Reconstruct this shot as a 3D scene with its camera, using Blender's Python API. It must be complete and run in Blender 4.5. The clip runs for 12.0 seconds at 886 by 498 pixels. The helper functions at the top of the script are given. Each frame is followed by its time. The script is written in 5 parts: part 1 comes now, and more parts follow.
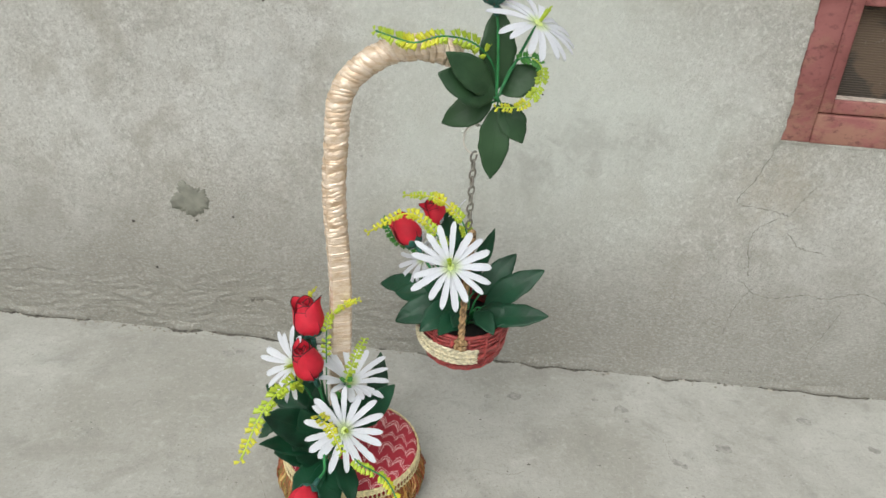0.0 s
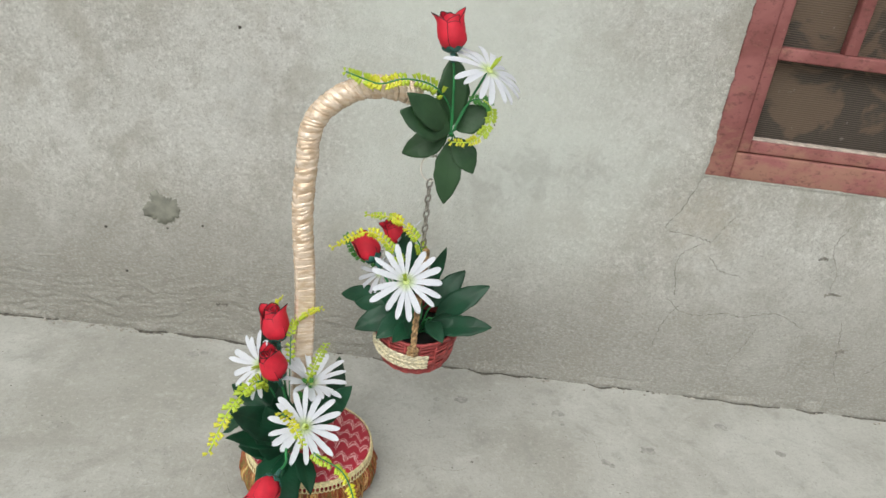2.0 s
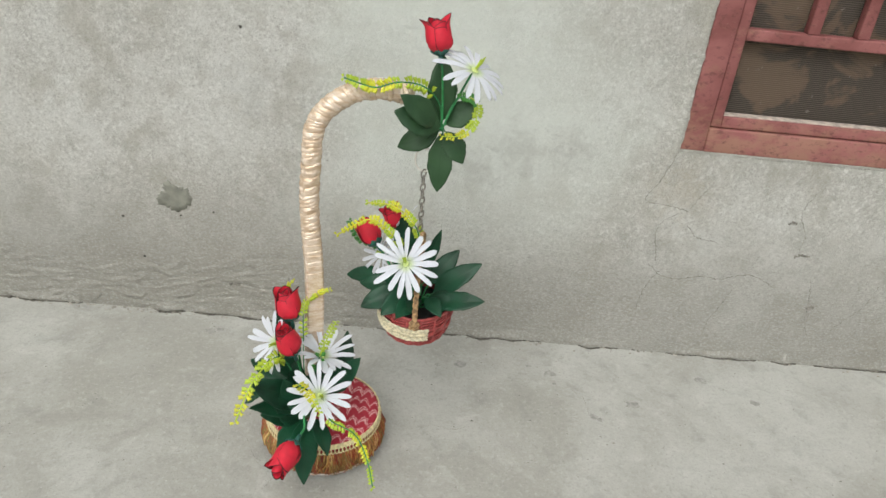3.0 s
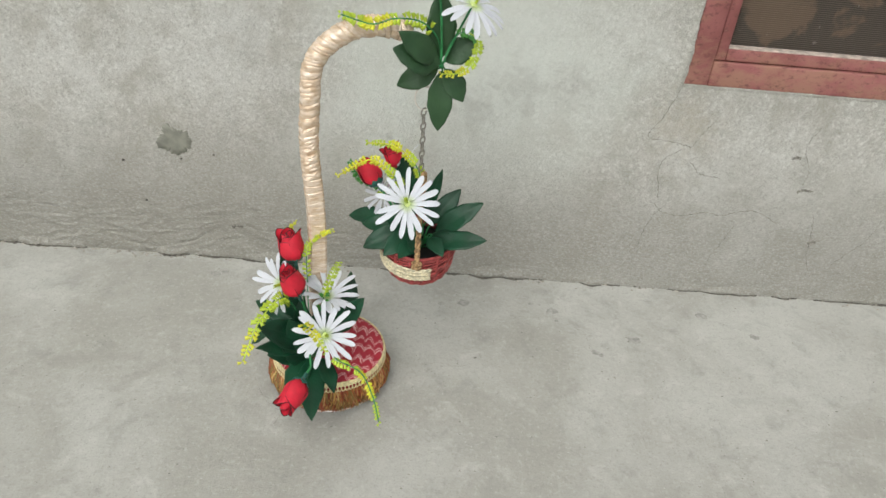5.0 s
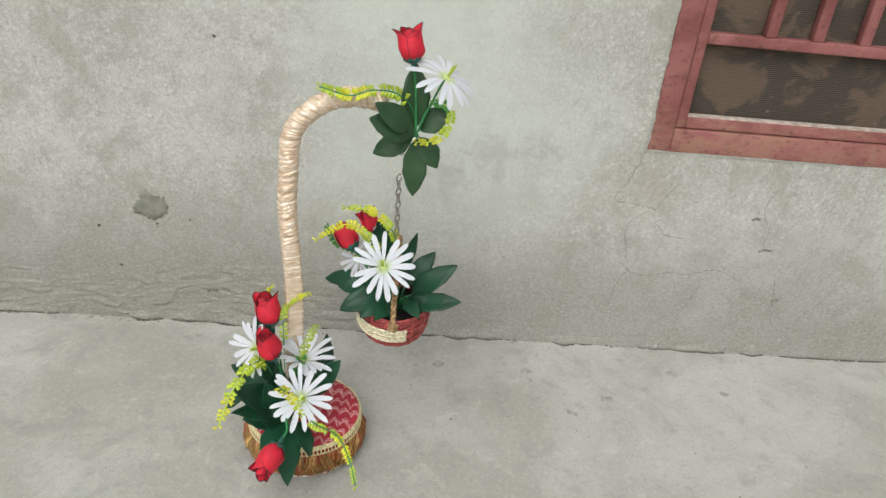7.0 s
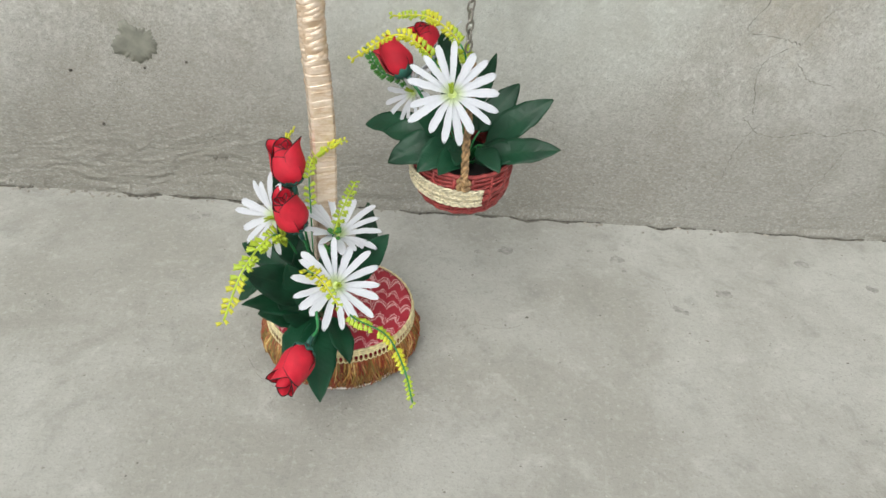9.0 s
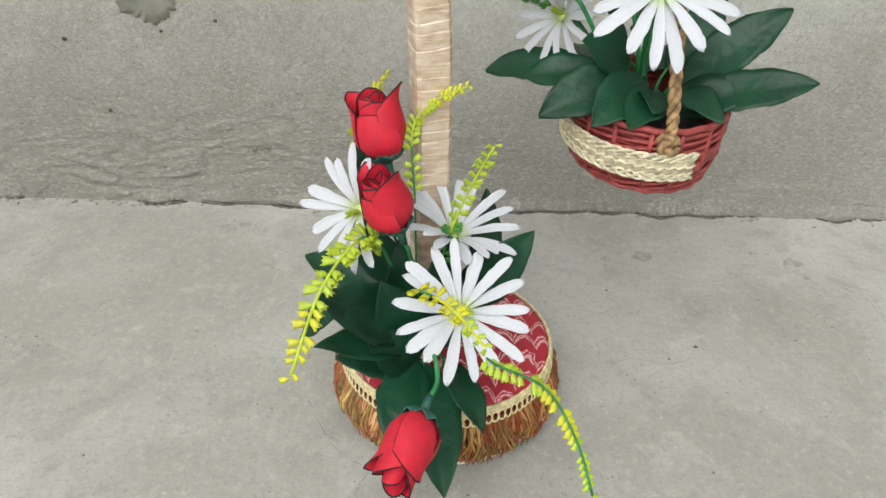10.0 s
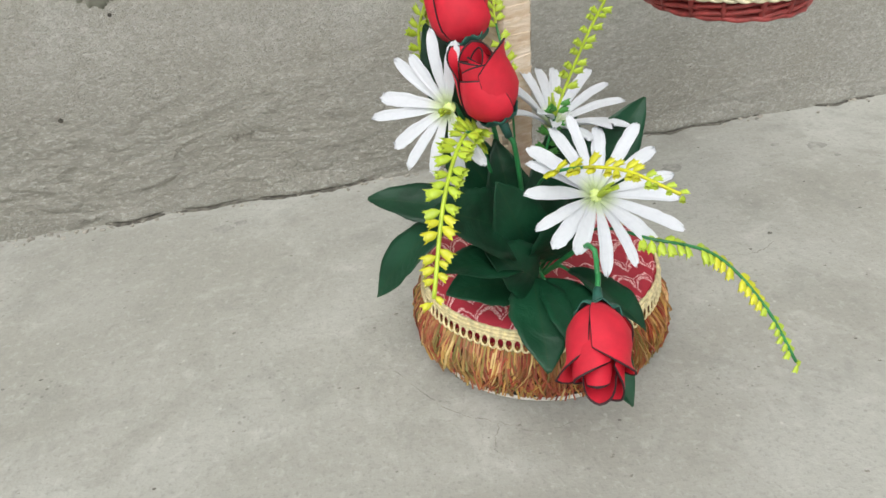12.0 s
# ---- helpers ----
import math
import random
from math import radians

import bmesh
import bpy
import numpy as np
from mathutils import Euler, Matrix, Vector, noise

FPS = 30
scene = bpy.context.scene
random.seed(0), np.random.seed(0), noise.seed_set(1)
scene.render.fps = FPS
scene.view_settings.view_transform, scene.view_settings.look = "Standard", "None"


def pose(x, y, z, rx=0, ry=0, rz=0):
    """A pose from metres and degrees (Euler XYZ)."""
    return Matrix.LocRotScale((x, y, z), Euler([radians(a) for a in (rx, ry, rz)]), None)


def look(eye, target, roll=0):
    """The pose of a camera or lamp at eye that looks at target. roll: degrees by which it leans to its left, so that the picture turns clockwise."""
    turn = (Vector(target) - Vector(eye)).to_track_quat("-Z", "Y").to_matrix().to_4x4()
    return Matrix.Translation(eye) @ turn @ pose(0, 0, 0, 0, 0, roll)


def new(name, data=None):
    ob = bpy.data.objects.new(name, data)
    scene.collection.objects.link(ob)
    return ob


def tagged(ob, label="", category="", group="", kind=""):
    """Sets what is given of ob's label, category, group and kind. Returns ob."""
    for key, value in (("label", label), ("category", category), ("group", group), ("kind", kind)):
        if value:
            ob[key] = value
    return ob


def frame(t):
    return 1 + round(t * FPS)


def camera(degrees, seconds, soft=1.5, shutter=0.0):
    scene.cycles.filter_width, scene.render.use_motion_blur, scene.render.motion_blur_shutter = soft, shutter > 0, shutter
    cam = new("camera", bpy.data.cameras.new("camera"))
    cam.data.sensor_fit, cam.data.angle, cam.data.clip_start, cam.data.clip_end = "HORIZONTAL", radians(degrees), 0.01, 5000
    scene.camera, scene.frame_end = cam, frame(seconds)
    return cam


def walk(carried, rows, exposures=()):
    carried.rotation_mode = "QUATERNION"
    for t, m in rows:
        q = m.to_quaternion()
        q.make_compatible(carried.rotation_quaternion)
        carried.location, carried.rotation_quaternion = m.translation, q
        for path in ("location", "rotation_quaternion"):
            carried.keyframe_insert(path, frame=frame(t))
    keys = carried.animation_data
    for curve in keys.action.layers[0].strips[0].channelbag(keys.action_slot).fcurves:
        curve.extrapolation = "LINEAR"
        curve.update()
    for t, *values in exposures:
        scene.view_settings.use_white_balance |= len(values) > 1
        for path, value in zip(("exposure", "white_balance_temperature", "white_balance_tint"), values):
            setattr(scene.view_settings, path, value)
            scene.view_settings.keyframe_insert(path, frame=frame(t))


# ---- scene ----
cam = camera(62.8, 12.0)
EXPOSURE = [(0, -0.24), (6.5, -0.24), (9, -0.19), (10.5, -0.13), (12, -0.08)]
PATH = [
    (0, (0.121, -1.38, 0.963), (0.007, 0.406, 0.069), 4.4),
    (0.5, (0.125, -1.392, 0.997), (0.064, 0.447, 0.214), 4.6),
    (1, (0.127, -1.393, 1.007), (0.074, 0.439, 0.206), 4.9),
    (1.5, (0.131, -1.397, 0.979), (0.065, 0.386, 0.074), 5.2),
    (2, (0.125, -1.486, 1.035), (0.129, 0.316, 0.168), 7.8),
    (2.5, (0.117, -1.535, 1.073), (0.14, 0.24, 0.152), 9.0),
    (3, (0.124, -1.574, 1.129), (0.147, 0.176, 0.16), 6.1),
    (3.5, (0.122, -1.572, 1.135), (0.129, 0.145, 0.108), 5.0),
    (3.7, (0.123, -1.584, 1.138), (0.127, 0.124, 0.098), 4.6),
    (5.3, (0.127, -1.575, 1.128), (0.166, 0.087, 0.016), 5.8),
    (5.5, (0.127, -1.574, 1.134), (0.176, 0.122, 0.075), 5.7),
    (6, (0.133, -1.573, 1.137), (0.189, 0.168, 0.154), 5.7),
    (6.5, (0.123, -1.611, 1.153), (0.208, 0.143, 0.195), 5.7),
    (8.3, (0.116, -1.505, 1.065), (0.233, 0.193, 0.014), 6.9),
    (8.5, (0.111, -1.476, 1.036), (0.237, 0.193, -0.058), 7.8),
    (9, (0.061, -1.31, 0.849), (0.101, 0.313, -0.319), 5.1),
    (9.5, (0.022, -1.158, 0.703), (0.084, 0.44, -0.498), 4.8),
    (10, (-0.073, -1.031, 0.622), (-0.095, 0.621, -0.506), 1.8),
    (10.5, (-0.141, -0.963, 0.554), (0.04, 0.726, -0.502), -0.0),
    (11, (-0.228, -0.948, 0.484), (0.094, 0.671, -0.646), -2.3),
    (11.5, (-0.273, -0.969, 0.462), (-0.01, 0.658, -0.67), -4.0),
    (12, (-0.251, -0.996, 0.481), (-0.011, 0.685, -0.576), -5.4),
]
walk(cam, [(t, look(eye, target, roll)) for t, eye, target, roll in PATH], EXPOSURE)

# ---- light: an overcast open courtyard ----
world = bpy.data.worlds.new("overcast_sky")
scene.world = world
world.use_nodes = True
wn, wl = world.node_tree.nodes, world.node_tree.links
wn.clear()
sky = wn.new("ShaderNodeTexSky")
sky.sky_type = "NISHITA"
sky.sun_disc = False
sky.sun_elevation, sky.sun_rotation = radians(51), radians(-162)
sky.air_density, sky.dust_density, sky.ozone_density = 1.0, 5.0, 1.0
grey = wn.new("ShaderNodeHueSaturation")
grey.inputs["Saturation"].default_value = 0.22
bg = wn.new("ShaderNodeBackground")
bg.inputs["Strength"].default_value = 0.165
wout = wn.new("ShaderNodeOutputWorld")
wl.new(sky.outputs[0], grey.inputs["Color"])
wl.new(grey.outputs[0], bg.inputs[0])
wl.new(bg.outputs[0], wout.inputs[0])
sun_data = bpy.data.lights.new("sun", "SUN")
sun_data.energy, sun_data.angle, sun_data.color = 1.27, radians(65), (0.965, 0.995, 0.975)
sun = new("sun", sun_data)
sun.matrix_world = look((-0.7, -2.2, 2.9), (0, 0, 0))


# ---- materials ----
class Nodes:
    """A small node builder for one material."""

    def __init__(self, name, rough=0.6, metal=0.0):
        self.mat = bpy.data.materials.new(name)
        self.mat.use_nodes = True
        self.n, self.l = self.mat.node_tree.nodes, self.mat.node_tree.links
        self.b = self.n["Principled BSDF"]
        self.b.inputs["Roughness"].default_value = rough
        self.b.inputs["Metallic"].default_value = metal
        self.co = self.n.new("ShaderNodeTexCoord")
        self.geo = self.n.new("ShaderNodeNewGeometry")

    def put(self, socket, value):
        if hasattr(value, "links"):
            self.l.new(value, socket)
        else:
            socket.default_value = value

    def noise(self, scale, detail=5, where="world", rough=0.55, distort=0.0, stretch=None):
        t = self.n.new("ShaderNodeTexNoise")
        t.inputs["Scale"].default_value, t.inputs["Detail"].default_value = scale, detail
        t.inputs["Roughness"].default_value, t.inputs["Distortion"].default_value = rough, distort
        src = self.geo.outputs["Position"] if where == "world" else self.co.outputs["Object"]
        if stretch:
            m = self.n.new("ShaderNodeMapping")
            m.inputs["Scale"].default_value = stretch
            self.l.new(src, m.inputs[0])
            src = m.outputs[0]
        self.l.new(src, t.inputs["Vector"])
        return t.outputs["Fac"]

    def cells(self, scale, feature="F1", where="world"):
        t = self.n.new("ShaderNodeTexVoronoi")
        t.feature = feature
        t.inputs["Scale"].default_value = scale
        self.l.new(self.geo.outputs["Position"] if where == "world" else self.co.outputs["Object"], t.inputs["Vector"])
        return t.outputs["Distance"]

    def span(self, value, a, b, lo=0.0, hi=1.0):
        m = self.n.new("ShaderNodeMapRange")
        m.interpolation_type = "SMOOTHSTEP"
        for i, v in enumerate((value, a, b, lo, hi)):
            self.put(m.inputs[i], v)
        return m.outputs[0]

    def math(self, op, a, b=0.0):
        m = self.n.new("ShaderNodeMath")
        m.operation = op
        self.put(m.inputs[0], a)
        self.put(m.inputs[1], b)
        return m.outputs[0]

    def mix(self, f, a, b, kind="MIX"):
        m = self.n.new("ShaderNodeMix")
        m.data_type, m.blend_type = "RGBA", kind
        self.put(m.inputs[0], f)
        for s, v in ((m.inputs[6], a), (m.inputs[7], b)):
            self.put(s, (*v, 1) if isinstance(v, tuple) and len(v) == 3 else v)
        return m.outputs[2]

    def ramp(self, value, stops):
        r = self.n.new("ShaderNodeValToRGB")
        e = r.color_ramp.elements
        e[0].position, e[0].color = stops[0][0], (*stops[0][1], 1)
        e[1].position, e[1].color = stops[-1][0], (*stops[-1][1], 1)
        for p, c in stops[1:-1]:
            e.new(p).color = (*c, 1)
        self.put(r.inputs[0], value)
        return r.outputs[0]

    def axis(self, name, where="world"):
        s = self.n.new("ShaderNodeSeparateXYZ")
        self.l.new(self.geo.outputs["Position"] if where == "world" else self.co.outputs["Object"], s.inputs[0])
        return s.outputs[name]

    def random(self, island=False):
        if island:
            return self.geo.outputs["Random Per Island"]
        return self.n.new("ShaderNodeObjectInfo").outputs["Random"]

    def colour(self, c):
        self.put(self.b.inputs["Base Color"], (*c, 1) if isinstance(c, tuple) else c)
        return self

    def bump(self, height, strength=0.3, distance=0.002):
        b = self.n.new("ShaderNodeBump")
        b.inputs["Strength"].default_value, b.inputs["Distance"].default_value = strength, distance
        self.put(b.inputs["Height"], height)
        old = self.b.inputs["Normal"].links
        if old:
            self.l.new(old[0].from_socket, b.inputs["Normal"])
        self.l.new(b.outputs[0], self.b.inputs["Normal"])
        return self

    def rough(self, v):
        self.put(self.b.inputs["Roughness"], v)
        return self


def cement_wall():
    m = Nodes("cement_plaster_wall", 0.92)
    big = m.noise(2.3, 5, distort=0.2)
    mid = m.noise(11, 6, rough=0.62, distort=0.4)
    fine = m.noise(260, 4, rough=0.75)
    trowel = m.noise(17, 6, stretch=(0.75, 1, 1.35), rough=0.68, distort=0.5)
    c = m.mix(m.span(big, 0.33, 0.68), (0.448, 0.440, 0.390), (0.590, 0.594, 0.548))
    c = m.mix(m.math("MULTIPLY", m.span(mid, 0.5, 0.75), 0.5), c, (0.345, 0.345, 0.303))
    c = m.mix(m.math("MULTIPLY", m.span(mid, 0.45, 0.22), 0.4), c, (0.60, 0.608, 0.568))
    c = m.mix(m.math("MULTIPLY", m.span(fine, 0.52, 0.64), 0.44), c, (0.22, 0.212, 0.178))
    c = m.mix(m.math("MULTIPLY", m.span(m.noise(370, 3, rough=0.75), 0.53, 0.70), 0.42), c, (0.60, 0.60, 0.56))
    coarse = m.noise(115, 6, rough=0.82, distort=0.6)
    c = m.mix(m.math("MULTIPLY", m.span(coarse, 0.53, 0.63), 0.44), c, (0.235, 0.228, 0.19))
    c = m.mix(m.math("MULTIPLY", m.span(coarse, 0.49, 0.39), 0.58), c, (0.76, 0.765, 0.715))
    scab = m.noise(21, 8, rough=0.76, distort=0.3)
    c = m.mix(m.span(scab, 0.52, 0.66, 0, 0.28), c, (0.70, 0.69, 0.635))
    c = m.mix(m.span(scab, 0.47, 0.38, 0, 0.30), c, (0.31, 0.292, 0.24))
    pits = m.cells(85)
    c = m.mix(m.math("MULTIPLY", m.span(pits, 0.13, 0.05), m.span(m.noise(9, 2), 0.5, 0.62, 0, 0.6)), c, (0.13, 0.12, 0.1))
    c = m.mix(m.math("MULTIPLY", m.span(m.cells(300), 0.22, 0.10), m.span(m.noise(30, 3), 0.45, 0.6, 0, 0.6)), c, (0.16, 0.155, 0.13))
    cloud = m.noise(6.5, 7, rough=0.66, distort=0.25)
    c = m.mix(m.span(cloud, 0.50, 0.66, 0, 0.55), c, (0.355, 0.338, 0.280))
    c = m.mix(m.span(cloud, 0.47, 0.33, 0, 0.55), c, (0.62, 0.622, 0.578))
    # darker plaster near the floor: shade put into the colour, with a ragged upper line
    shade_height = m.math("ADD", m.axis("Z"), m.math("MULTIPLY", m.noise(4, 6, distort=0.4), -0.42))
    low_shade = m.math("MULTIPLY", m.span(shade_height, 0.27, -0.12, 0, 0.78), m.span(m.axis("X"), 0.45, -0.35, 0.88, 1.08))
    c = m.mix(low_shade, c, (0.318, 0.307, 0.262))
    # paler, greener middle of the wall: lens brightness painted into its colour
    bright_mid = m.math("ADD", m.math("ABSOLUTE", m.math("SUBTRACT", m.axis("X"), 0.16)), m.math("MULTIPLY", m.math("SUBTRACT", m.noise(3.1, 6, rough=0.6, distort=0.5), 0.5), 0.7))
    bright_mid = m.math("MULTIPLY", m.span(bright_mid, 0.52, 0.05, 0, 0.80), m.math("MULTIPLY", m.span(m.axis("Z"), 0.10, 0.60), m.span(m.math("ADD", m.axis("Z"), m.math("MULTIPLY", m.noise(4.5, 4), 0.5)), 1.75, 1.2)))
    c = m.mix(bright_mid, c, (0.66, 0.70, 0.635))
    # old smudges, and a tan run-off under the window's corner
    for x, z, r, k, tone in ((0.30, 0.53, 0.085, 0.32, (0.26, 0.257, 0.225)), (0.425, 0.545, 0.06, 0.32, (0.26, 0.257, 0.225)), (0.20, 0.47, 0.07, 0.3, (0.26, 0.255, 0.225)),
                             (0.69, 0.47, 0.10, 0.5, (0.40, 0.365, 0.28)), (-0.33, 0.62, 0.10, 0.4, (0.50, 0.51, 0.475)), (0.90, 0.13, 0.07, 0.5, (0.52, 0.52, 0.47)), (0.80, 0.31, 0.09, 0.4, (0.52, 0.52, 0.475)), (1.12, 0.33, 0.10, 0.4, (0.53, 0.53, 0.48)), (-0.85, 0.22, 0.14, 0.4, (0.47, 0.47, 0.43)), (1.00, 0.38, 0.06, 0.4, (0.30, 0.295, 0.25)), (0.87, 0.16, 0.045, 0.4, (0.31, 0.30, 0.255)), (1.10, 0.17, 0.05, 0.4, (0.31, 0.30, 0.255)), (0.66, 0.31, 0.04, 0.35, (0.32, 0.31, 0.265))):
        dx = m.math("POWER", m.math("ABSOLUTE", m.math("SUBTRACT", m.axis("X"), x)), 2.0)
        dz = m.math("POWER", m.math("ABSOLUTE", m.math("SUBTRACT", m.axis("Z"), z)), 2.0)
        dist = m.math("ADD", m.math("POWER", m.math("ADD", dx, dz), 0.5), m.math("MULTIPLY", m.math("SUBTRACT", m.noise(24, 6, rough=0.7, distort=0.8), 0.5), r * 3.4))
        c = m.mix(m.span(dist, r * 1.15, -r * 0.2, 0, k), c, tone)
    sand = m.noise(205, 4, rough=0.7, stretch=(0.62, 1, 1.25), distort=0.4)
    bare = m.span(m.axis("Z"), 0.46, 0.10, 0.16, 1.0)  # the lower plaster has lost its smooth skin
    c = m.mix(m.math("MULTIPLY", m.span(sand, 0.53, 0.62, 0, 0.30), bare), c, (0.245, 0.238, 0.20))
    c = m.mix(m.math("MULTIPLY", m.span(sand, 0.47, 0.38, 0, 0.30), bare), c, (0.72, 0.725, 0.68))
    m.colour(c)
    m.bump(trowel, 0.4, 0.008).bump(mid, 0.3, 0.004).bump(fine, 0.5, 0.0025)
    grit = m.cells(330)
    lines = m.noise(26, 7, stretch=(0.3, 1, 2.6), rough=0.7, distort=0.3)
    m.bump(scab, 0.6, 0.006).bump(lines, 0.35, 0.007).bump(coarse, 0.75, 0.0046).bump(m.span(grit, 0.0, 0.6), 0.4, 0.0018)
    m.bump(m.math("MULTIPLY", sand, bare), 0.8, 0.0045)
    return m.mat


def cement_floor():
    m = Nodes("worn_cement_floor", 0.85)
    big = m.noise(2.9, 5, distort=0.8)
    mid = m.noise(15, 6, rough=0.6, distort=0.5)
    fine = m.noise(210, 3, rough=0.7)
    c = m.mix(m.span(big, 0.32, 0.7), (0.330, 0.326, 0.286), (0.442, 0.444, 0.402))
    c = m.mix(m.math("MULTIPLY", m.span(mid, 0.52, 0.74), 0.6), c, (0.275, 0.276, 0.245))
    c = m.mix(m.math("MULTIPLY", m.span(mid, 0.44, 0.26), 0.55), c, (0.51, 0.51, 0.468))
    c = m.mix(m.math("MULTIPLY", m.span(m.noise(48, 5, rough=0.65, distort=0.6), 0.56, 0.70), 0.4), c, (0.26, 0.258, 0.228))
    c = m.mix(m.math("MULTIPLY", m.span(fine, 0.52, 0.70), 0.45), c, (0.22, 0.217, 0.192))
    mottle = m.noise(95, 5, rough=0.7, distort=0.4)
    c = m.mix(m.span(mottle, 0.52, 0.68, 0, 0.35), c, (0.275, 0.272, 0.242))
    c = m.mix(m.span(mottle, 0.47, 0.34, 0, 0.35), c, (0.50, 0.50, 0.46))
    scuff = m.noise(34, 4, stretch=(1, 0.35, 1), distort=1.2)
    c = m.mix(m.math("MULTIPLY", m.span(scuff, 0.60, 0.76), 0.18), c, (0.52, 0.52, 0.48))
    specks = m.math("MULTIPLY", m.span(m.cells(70), 0.16, 0.07), m.span(m.noise(7, 3), 0.50, 0.62, 0, 0.45))
    c = m.mix(specks, c, (0.15, 0.146, 0.125))
    c = m.mix(m.math("MULTIPLY", m.span(m.cells(46), 0.10, 0.04), m.span(m.noise(8, 3), 0.53, 0.44, 0, 0.5)), c, (0.62, 0.61, 0.56))
    stain = m.noise(5.5, 7, rough=0.7, distort=0.9)
    c = m.mix(m.span(stain, 0.56, 0.70, 0, 0.4), c, (0.25, 0.244, 0.21))
    m.colour(c)
    m.rough(m.span(mid, 0.3, 0.7, 0.72, 0.92))
    m.bump(specks, 0.5, -0.002)
    m.bump(mid, 0.35, 0.004).bump(m.noise(60, 5, rough=0.7), 0.3, 0.002).bump(fine, 0.5, 0.0014)
    return m.mat


def simple(name, colour, rough=0.6, vary=0.25, scale=60, bump=0.2, metal=0.0, where="object", spread=0.0):
    """A plain surface: two scales of variation, a fine relief, and a shift from object to object."""
    m = Nodes(name, rough, metal)
    dark = tuple(v * (1 - vary) for v in colour)
    light = tuple(min(1, v * (1 + vary)) for v in colour)
    c = m.mix(m.span(m.noise(scale, 4, where), 0.3, 0.7), dark, light)
    c = m.mix(m.math("MULTIPLY", m.span(m.noise(scale * 6, 3, where), 0.5, 0.75), 0.3), c, dark)
    if spread:
        c = m.mix(m.math("MULTIPLY", m.random(), spread), c, tuple(v * 0.55 for v in colour))
    m.colour(c)
    m.bump(m.noise(scale * 8, 3, where), bump, 0.0006)
    return m


def painted_wood():
    m = Nodes("weathered_red_paint", 0.7)
    grain = m.noise(38, 5, stretch=(1, 1, 0.25), distort=0.3)
    big = m.noise(9, 5, distort=0.5)
    c = m.mix(m.span(big, 0.3, 0.7), (0.190, 0.058, 0.052), (0.310, 0.115, 0.107))
    # paint worn to bare wood, most on the sill and the lower corner
    worn = m.math("ADD", m.noise(34, 7, stretch=(0.45, 1, 0.8), distort=0.3, rough=0.72), m.span(m.axis("Z"), 0.72, 0.60, 0, 0.17))
    c = m.mix(m.span(worn, 0.54, 0.78, 0, 0.75), c, (0.31, 0.165, 0.112))
    c = m.mix(m.span(m.noise(110, 5, stretch=(0.5, 1, 0.8), rough=0.7), 0.52, 0.68, 0, 0.6), c, (0.085, 0.030, 0.024))
    c = m.mix(m.span(m.noise(75, 5, rough=0.7), 0.64, 0.76, 0, 0.4), c, (0.40, 0.26, 0.20))
    m.colour(c).bump(grain, 0.3, 0.002).bump(worn, 0.3, 0.001)
    return m.mat


def screen_mat():
    m = Nodes("dusty_wire_screen", 0.85)
    z = m.axis("Z")
    line = m.math("SINE", m.math("MULTIPLY", z, 2 * math.pi / 0.0044))
    dust = m.noise(7, 5, distort=0.7)
    c = m.mix(m.span(line, -0.5, 0.7), (0.034, 0.027, 0.020), (0.080, 0.064, 0.048))
    c = m.mix(m.span(dust, 0.46, 0.52, 0, 0.5), c, (0.165, 0.112, 0.070))
    c = m.mix(m.span(m.noise(70, 3), 0.66, 0.74, 0, 0.4), c, (0.25, 0.23, 0.2))
    m.colour(c).bump(line, 0.5, 0.001)
    return m.mat


def petal_white():
    m = Nodes("white_cloth_petal", 0.75)
    r = m.math("POWER", m.math("ADD", m.math("POWER", m.axis("X", "object"), 2.0), m.math("POWER", m.axis("Y", "object"), 2.0)), 0.5)
    c = m.mix(m.span(r, 0.004, 0.020, 0.0, 1.0), (0.62, 0.74, 0.36), (0.74, 0.765, 0.80))
    c = m.mix(m.span(m.noise(260, 3, "object"), 0.45, 0.75, 0, 0.25), c, (0.60, 0.63, 0.67))
    m.colour(c)
    m.bump(m.noise(420, 3, "object", stretch=(0.25, 1, 1)), 0.5, 0.0009)
    # thin cloth lets light through
    thin = m.n.new("ShaderNodeBsdfTranslucent")
    m.put(thin.inputs["Color"], c)
    both = m.n.new("ShaderNodeMixShader")
    both.inputs[0].default_value = 0.28
    m.l.new(m.b.outputs[0], both.inputs[1])
    m.l.new(thin.outputs[0], both.inputs[2])
    m.l.new(both.outputs[0], m.n["Material Output"].inputs["Surface"])
    return m.mat


